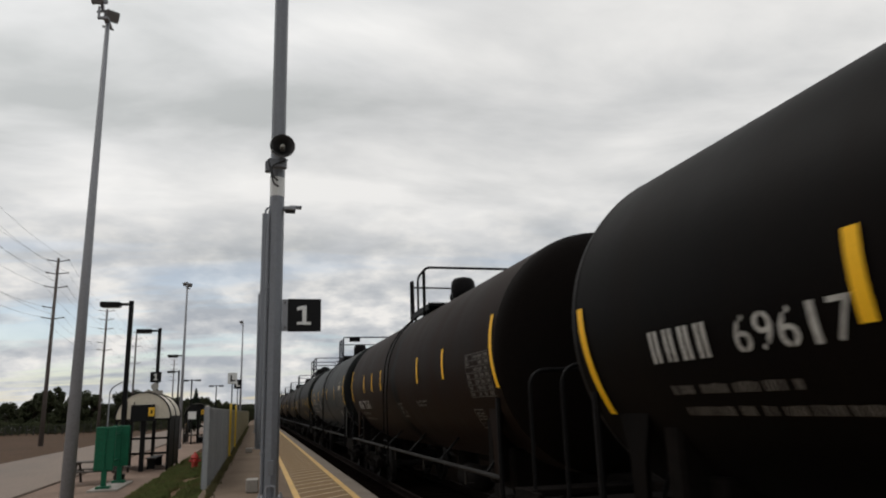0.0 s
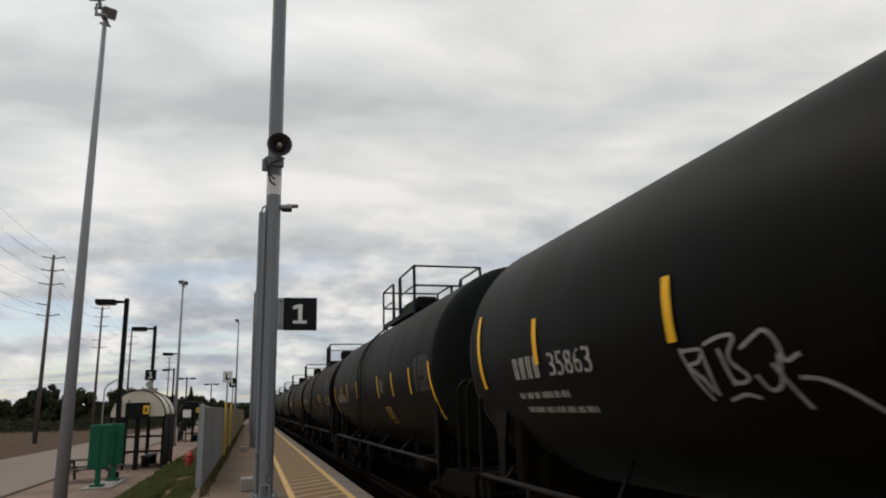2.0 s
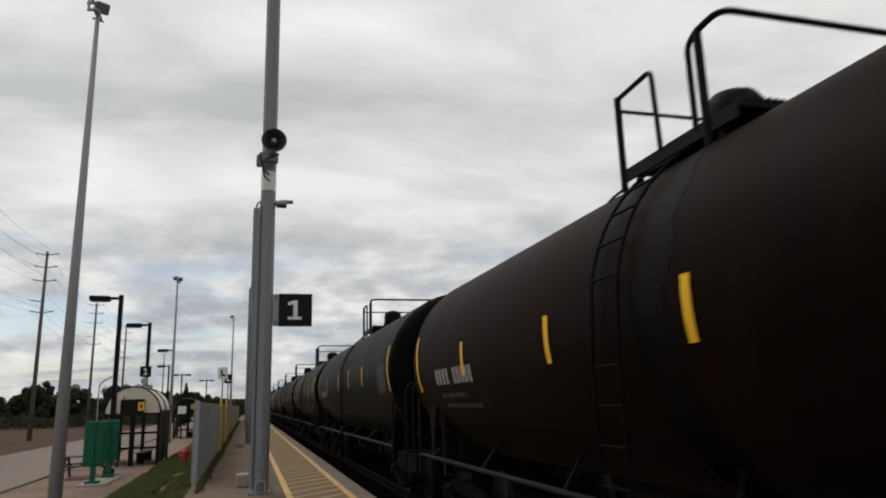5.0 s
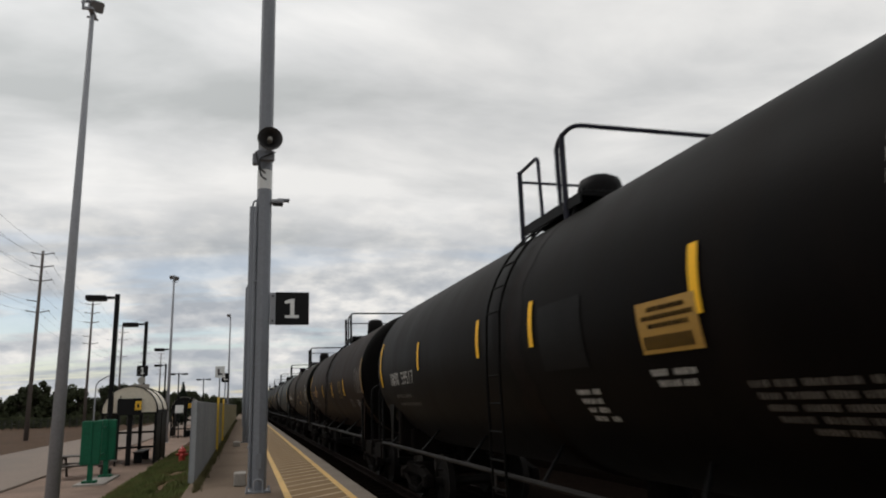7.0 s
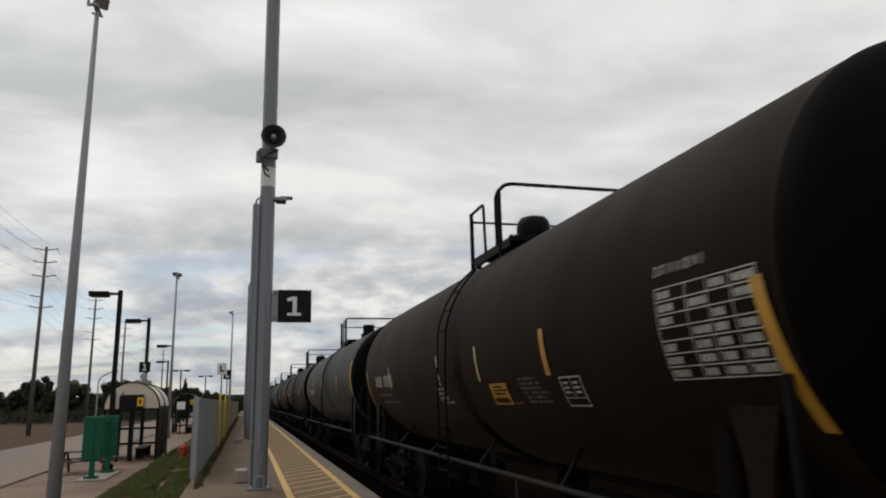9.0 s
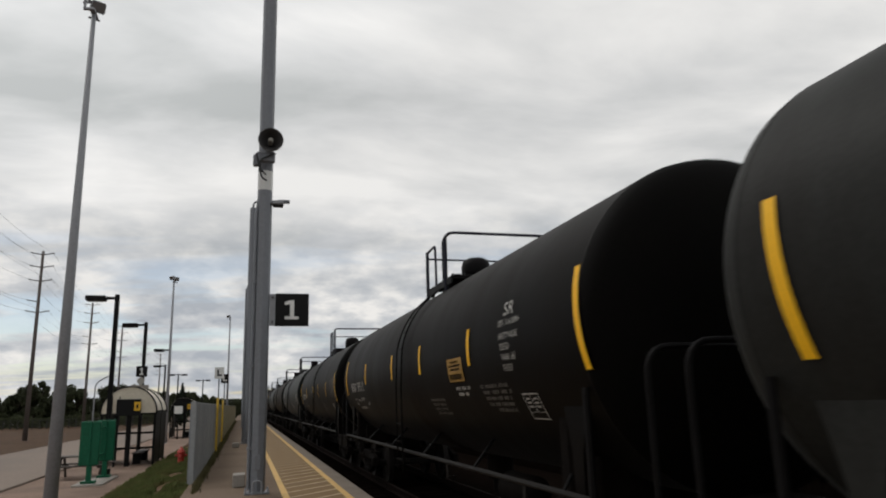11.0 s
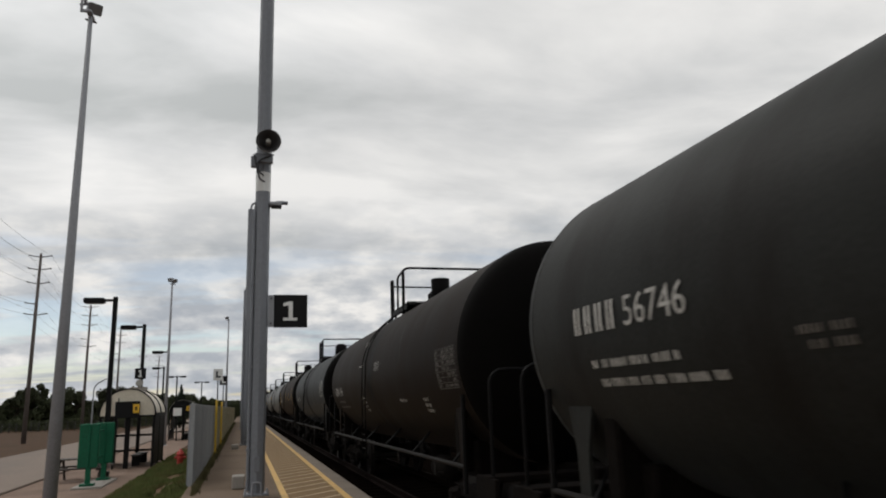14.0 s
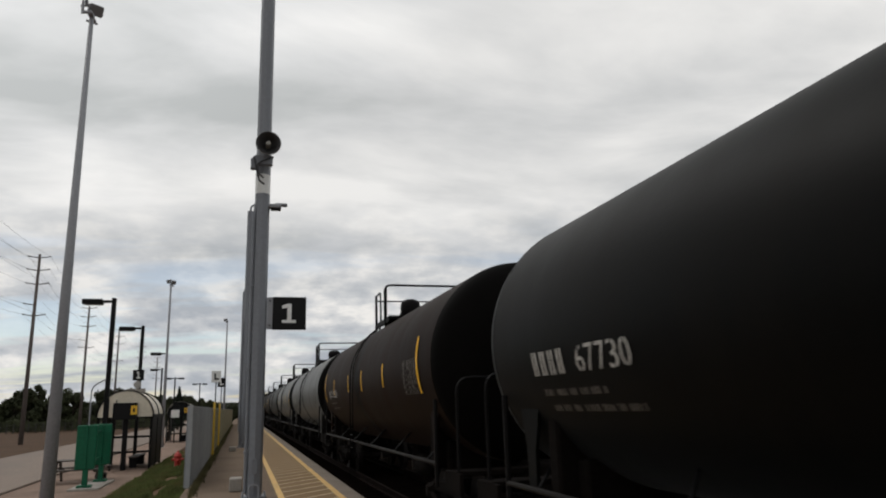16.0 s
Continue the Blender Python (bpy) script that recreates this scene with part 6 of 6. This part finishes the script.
c = add_car(174.58, -6.85, 7.69, "black", "dark", rails="hoop", dome="low", rail_mat=M_BLUE_IRON, radius=1.537, chain=True)
tapes(c, (-3.78, -1.21, 1.02, 4.05), 9.2, 18.6, -6.76, 7.24)
mark_number(c, "59512", 6.27, -13.0)
mark_placard(c, -2.82, -2.9)
mark_text(c, "SR", -5.03, 9.8, 0.30, 0.15, M_STENCIL)
mark_text(c, "DOT 111A100W1", -4.89, 5.6, 0.62, 0.07, M_STENCIL)
mark_text(c, "SAFETY VALVE", -4.91, 0.3, 0.55, 0.07, M_STENCIL)
mark_text(c, "TESTED", -4.93, -4.0, 0.28, 0.07, M_STENCIL)
mark_text(c, "TANK 165", -4.95, -8.2, 0.4, 0.07, M_STENCIL)
mark_text(c, "TESTED", -4.95, -12.5, 0.28, 0.07, M_STENCIL)
mark_bars(c, -4.02, -18.8, ((0, 0.9), (0.03, 0.95), (0.06, 0.9), (0.1, 0.9), (0.3, 0.9)), 0.075, M_STENCIL_DIM, 31)
mark_bars(c, -1.47, -24.2, ((0, 0.75), (0.03, 0.7), (0.06, 0.7), (0.08, 0.8)), 0.075, M_STENCIL_DIM, 32)
mark_bars(c, -3.00, -18.8, ((0, 0.6), (0.05, 0.5)), 0.08, M_STENCIL, 33)
mark_frame(c, -5.24, -22.0)
mark_text(c, "LD LMT", 6.10, -21.5, 0.30, 0.075, M_STENCIL)
mark_text(c, "86600KG", 5.13, -21.5, 0.48, 0.085, M_STENCIL)
mark_text(c, "NEW", 4.42, -26.2, 0.24, 0.085, M_STENCIL)
mark_bars(c, 5.64, -22.0, ((0, 0.4), (-0.4, -0.1), (0.0, 0.9)), 0.10, M_STENCIL, 34)

c = add_car(190.60, -6.18, 7.30, "black", "dark", rails="hoop", dome="low", rail_mat=M_BLUE_IRON, radius=1.535, top_dy=0.26)
tapes(c, (-3.55, -0.97, 1.05, 4.05), 4.2, 12.5, -6.0, 7.06)
mark_number(c, "71090", 5.95, -14.1)
mark_table(c, -4.86, 6.6, 35)
mark_frame(c, -4.6, -23.6)
low_lines(c, 5.97, -22.0, True, 36)
mark_strokes(c, 1.98, -14, (((0, 0.33), (0.04, 0.30), (0.07, 0.35)), ((0.07, 0.31), (0.17, 0.25), (0.25, 0.35), (0.26, 0.12)),
                            ((0.08, 0.29), (0.11, 0.06), (0.24, -0.04), (0.37, -0.02), (0.23, 0.28)), ((0.26, 0.31), (0.36, 0.24), (0.44, 0.33), (0.48, 0.25)),
                            ((0.37, 0.24), (0.57, -0.06)), ((0.50, 0.28), (0.59, 0.30))), 0.022)
mark_bars(c, -1.89, -24.0, ((0, 0.46), (0.03, 0.42), (0.05, 0.5), (0.08, 0.5)), 0.075, M_STENCIL_DIM, 37)

c = add_car(208.04, -7.62, 6.58, "grey", "slate", rails="loop", dome="flat", radius=1.54)
mark_number(c, "56746", 5.64, -5.0, None, 1.5)
mark_table(c, -6.11, -1.9, 38, False)
mark_bars(c, -4.51, -16.7, ((0, 0.3), (0.05, 0.4), (0.1, 0.4), (0.1, 0.45)), 0.08, M_STENCIL_DIM, 39)
mark_bars(c, -2.22, -21.6, ((0, 0.42), (0.03, 0.5), (0.05, 1.15)), 0.075, M_STENCIL, 40)
mark_bars(c, 3.22, -13.5, ((0, 0.35), (0.05, 0.4)), 0.08, M_STENCIL_DIM, 41)
head_marks(c, -7.62, 42)
low_lines(c, 5.46, -15.6, False, 43)
part("oil_run", spill_mesh(0.55, 3), M_REDDISH, c, "dark brown oil run round the shell", smooth=True, at=pose(0, 0.28, 0))

c = add_car(224.2, -7.1, 6.47, "soot", "dark", rails="loop", dome="flat", radius=1.547, top_dy=-0.33)
mark_number(c, "56784", 5.64, -14.1, None, 1.4)
mark_table(c, -5.99, 3.4, 44)
mark_text(c, "FIBERGLASS INSULATION", -0.97, 5.6, 0.55, 0.075, M_STENCIL)
mark_text(c, "NOT EXCEED 450 DEG. F", -0.97, 1.8, 0.55, 0.075, M_STENCIL)
mark_bars(c, 1.05, -20.0, ((0, 0.4), (0.04, 0.42), (0.08, 0.4), (0.12, 0.45)), 0.10, M_STENCIL, 45)
mark_bars(c, 1.16, 31.0, ((0, 0.35), (0.1, 0.35)), 0.08, M_STENCIL, 46)
mark_bars(c, 1.10, 8.0, ((0, 0.65),), 0.08, M_STENCIL, 47)
mark_bars(c, -3.04, -23.4, ((0, 0.56),), 0.09, M_STENCIL, 94)
mark_bars(c, -4.79, -23.6, ((0, 0.32), (0.02, 0.36), (0.02, 0.36)), 0.10, M_STENCIL, 95)
mark_tape(c, -3.28, 30, 2, M_DRIP, 0.025, 0.6)
head_marks(c, -7.1, 48)
low_lines(c, 5.25, -22.0, True, 49)

c = add_car(240.75, -7.25, 6.02, "slate", "dark", rails="loop", dome="round", radius=1.53)
mark_number(c, "67730", 4.95, -14.6)
mark_table(c, -6.00, 9.2, 50, False)
mark_frame(c, -5.66, -22.3, None, 0.46, 0.31)
mark_bars(c, -1.46, -22.0, ((0, 0.5), (0.06, 0.45), (0.1, 0.5), (0.15, 0.5)), 0.09, M_STENCIL_DIM, 51)
mark_bars(c, -2.88, -20.9, ((0, 0.7), (0.06, 0.65)), 0.09, M_STENCIL_DIM, 52)
low_lines(c, 4.85, -22.0, True, 53)
part("oil_run", spill_mesh(0.85, 5), M_REDDISH, c, "dark brown oil run round the shell", smooth=True, at=pose(0, -0.55, 0))

# following cars
FOLLOW = (("brown", "dark", "hoop", "round", True), ("silver", "dark", "hoop", "low", False), ("silver", "slate", "hoop", "round", True), ("grey", "dark", "hoop", "round", False),
          ("black", "dark", "hoop", "round", True), ("dust", "dark", "hoop", "flat", True), ("silver", "dark", "hoop", "round", False), ("brown", "dark", "hoop", "round", True),
          ("slate", "slate", "double", "low", True), ("black", "dark", "hoop", "round", True), ("brown", "dark", "hoop", "round", True), ("black", "dark", "hoop", "low", True))
y_off = 256.83
for i, (paint, head, rails, dome, taped) in enumerate(FOLLOW):
    c = add_car(y_off, -7.4 + 0.2 * (i % 3), 6.6 - 0.2 * (i % 2), paint, head, rails=rails, dome=dome, radius=1.55)
    if taped:
        tapes(c, (-3.7, -1.1, 1.0, 3.9), 7, 17, -6.5, 6.2)
    mark_number(c, "", 5.1, -13)
    mark_table(c, -5.5, 4, 60 + i)
    low_lines(c, 5.0, -20, True, 80 + i)
    y_off += 15.95


# ---------- the train's run ----------
def run(t):
    """Metres travelled since the start; the train slowly picks up speed."""
    return 14.90 * t + 0.0445 * t * (t - 16.0)


def motions():
    for car, y in CARS:
        walk(car, [(t, pose(TRACK_X, y - run(t), RAIL_Z)) for t in range(0, 17)])
    # wheels roll on the rails: under a sixth of a turn from row to row
    times = [k / FPS for k in range(16 * FPS + 1)]
    for wheel, y in WHEELS:
        walk(wheel, [(t, pose(0, y, 0.46, math.degrees(run(t) / 0.46), 0, 0)) for t in times])


motions()
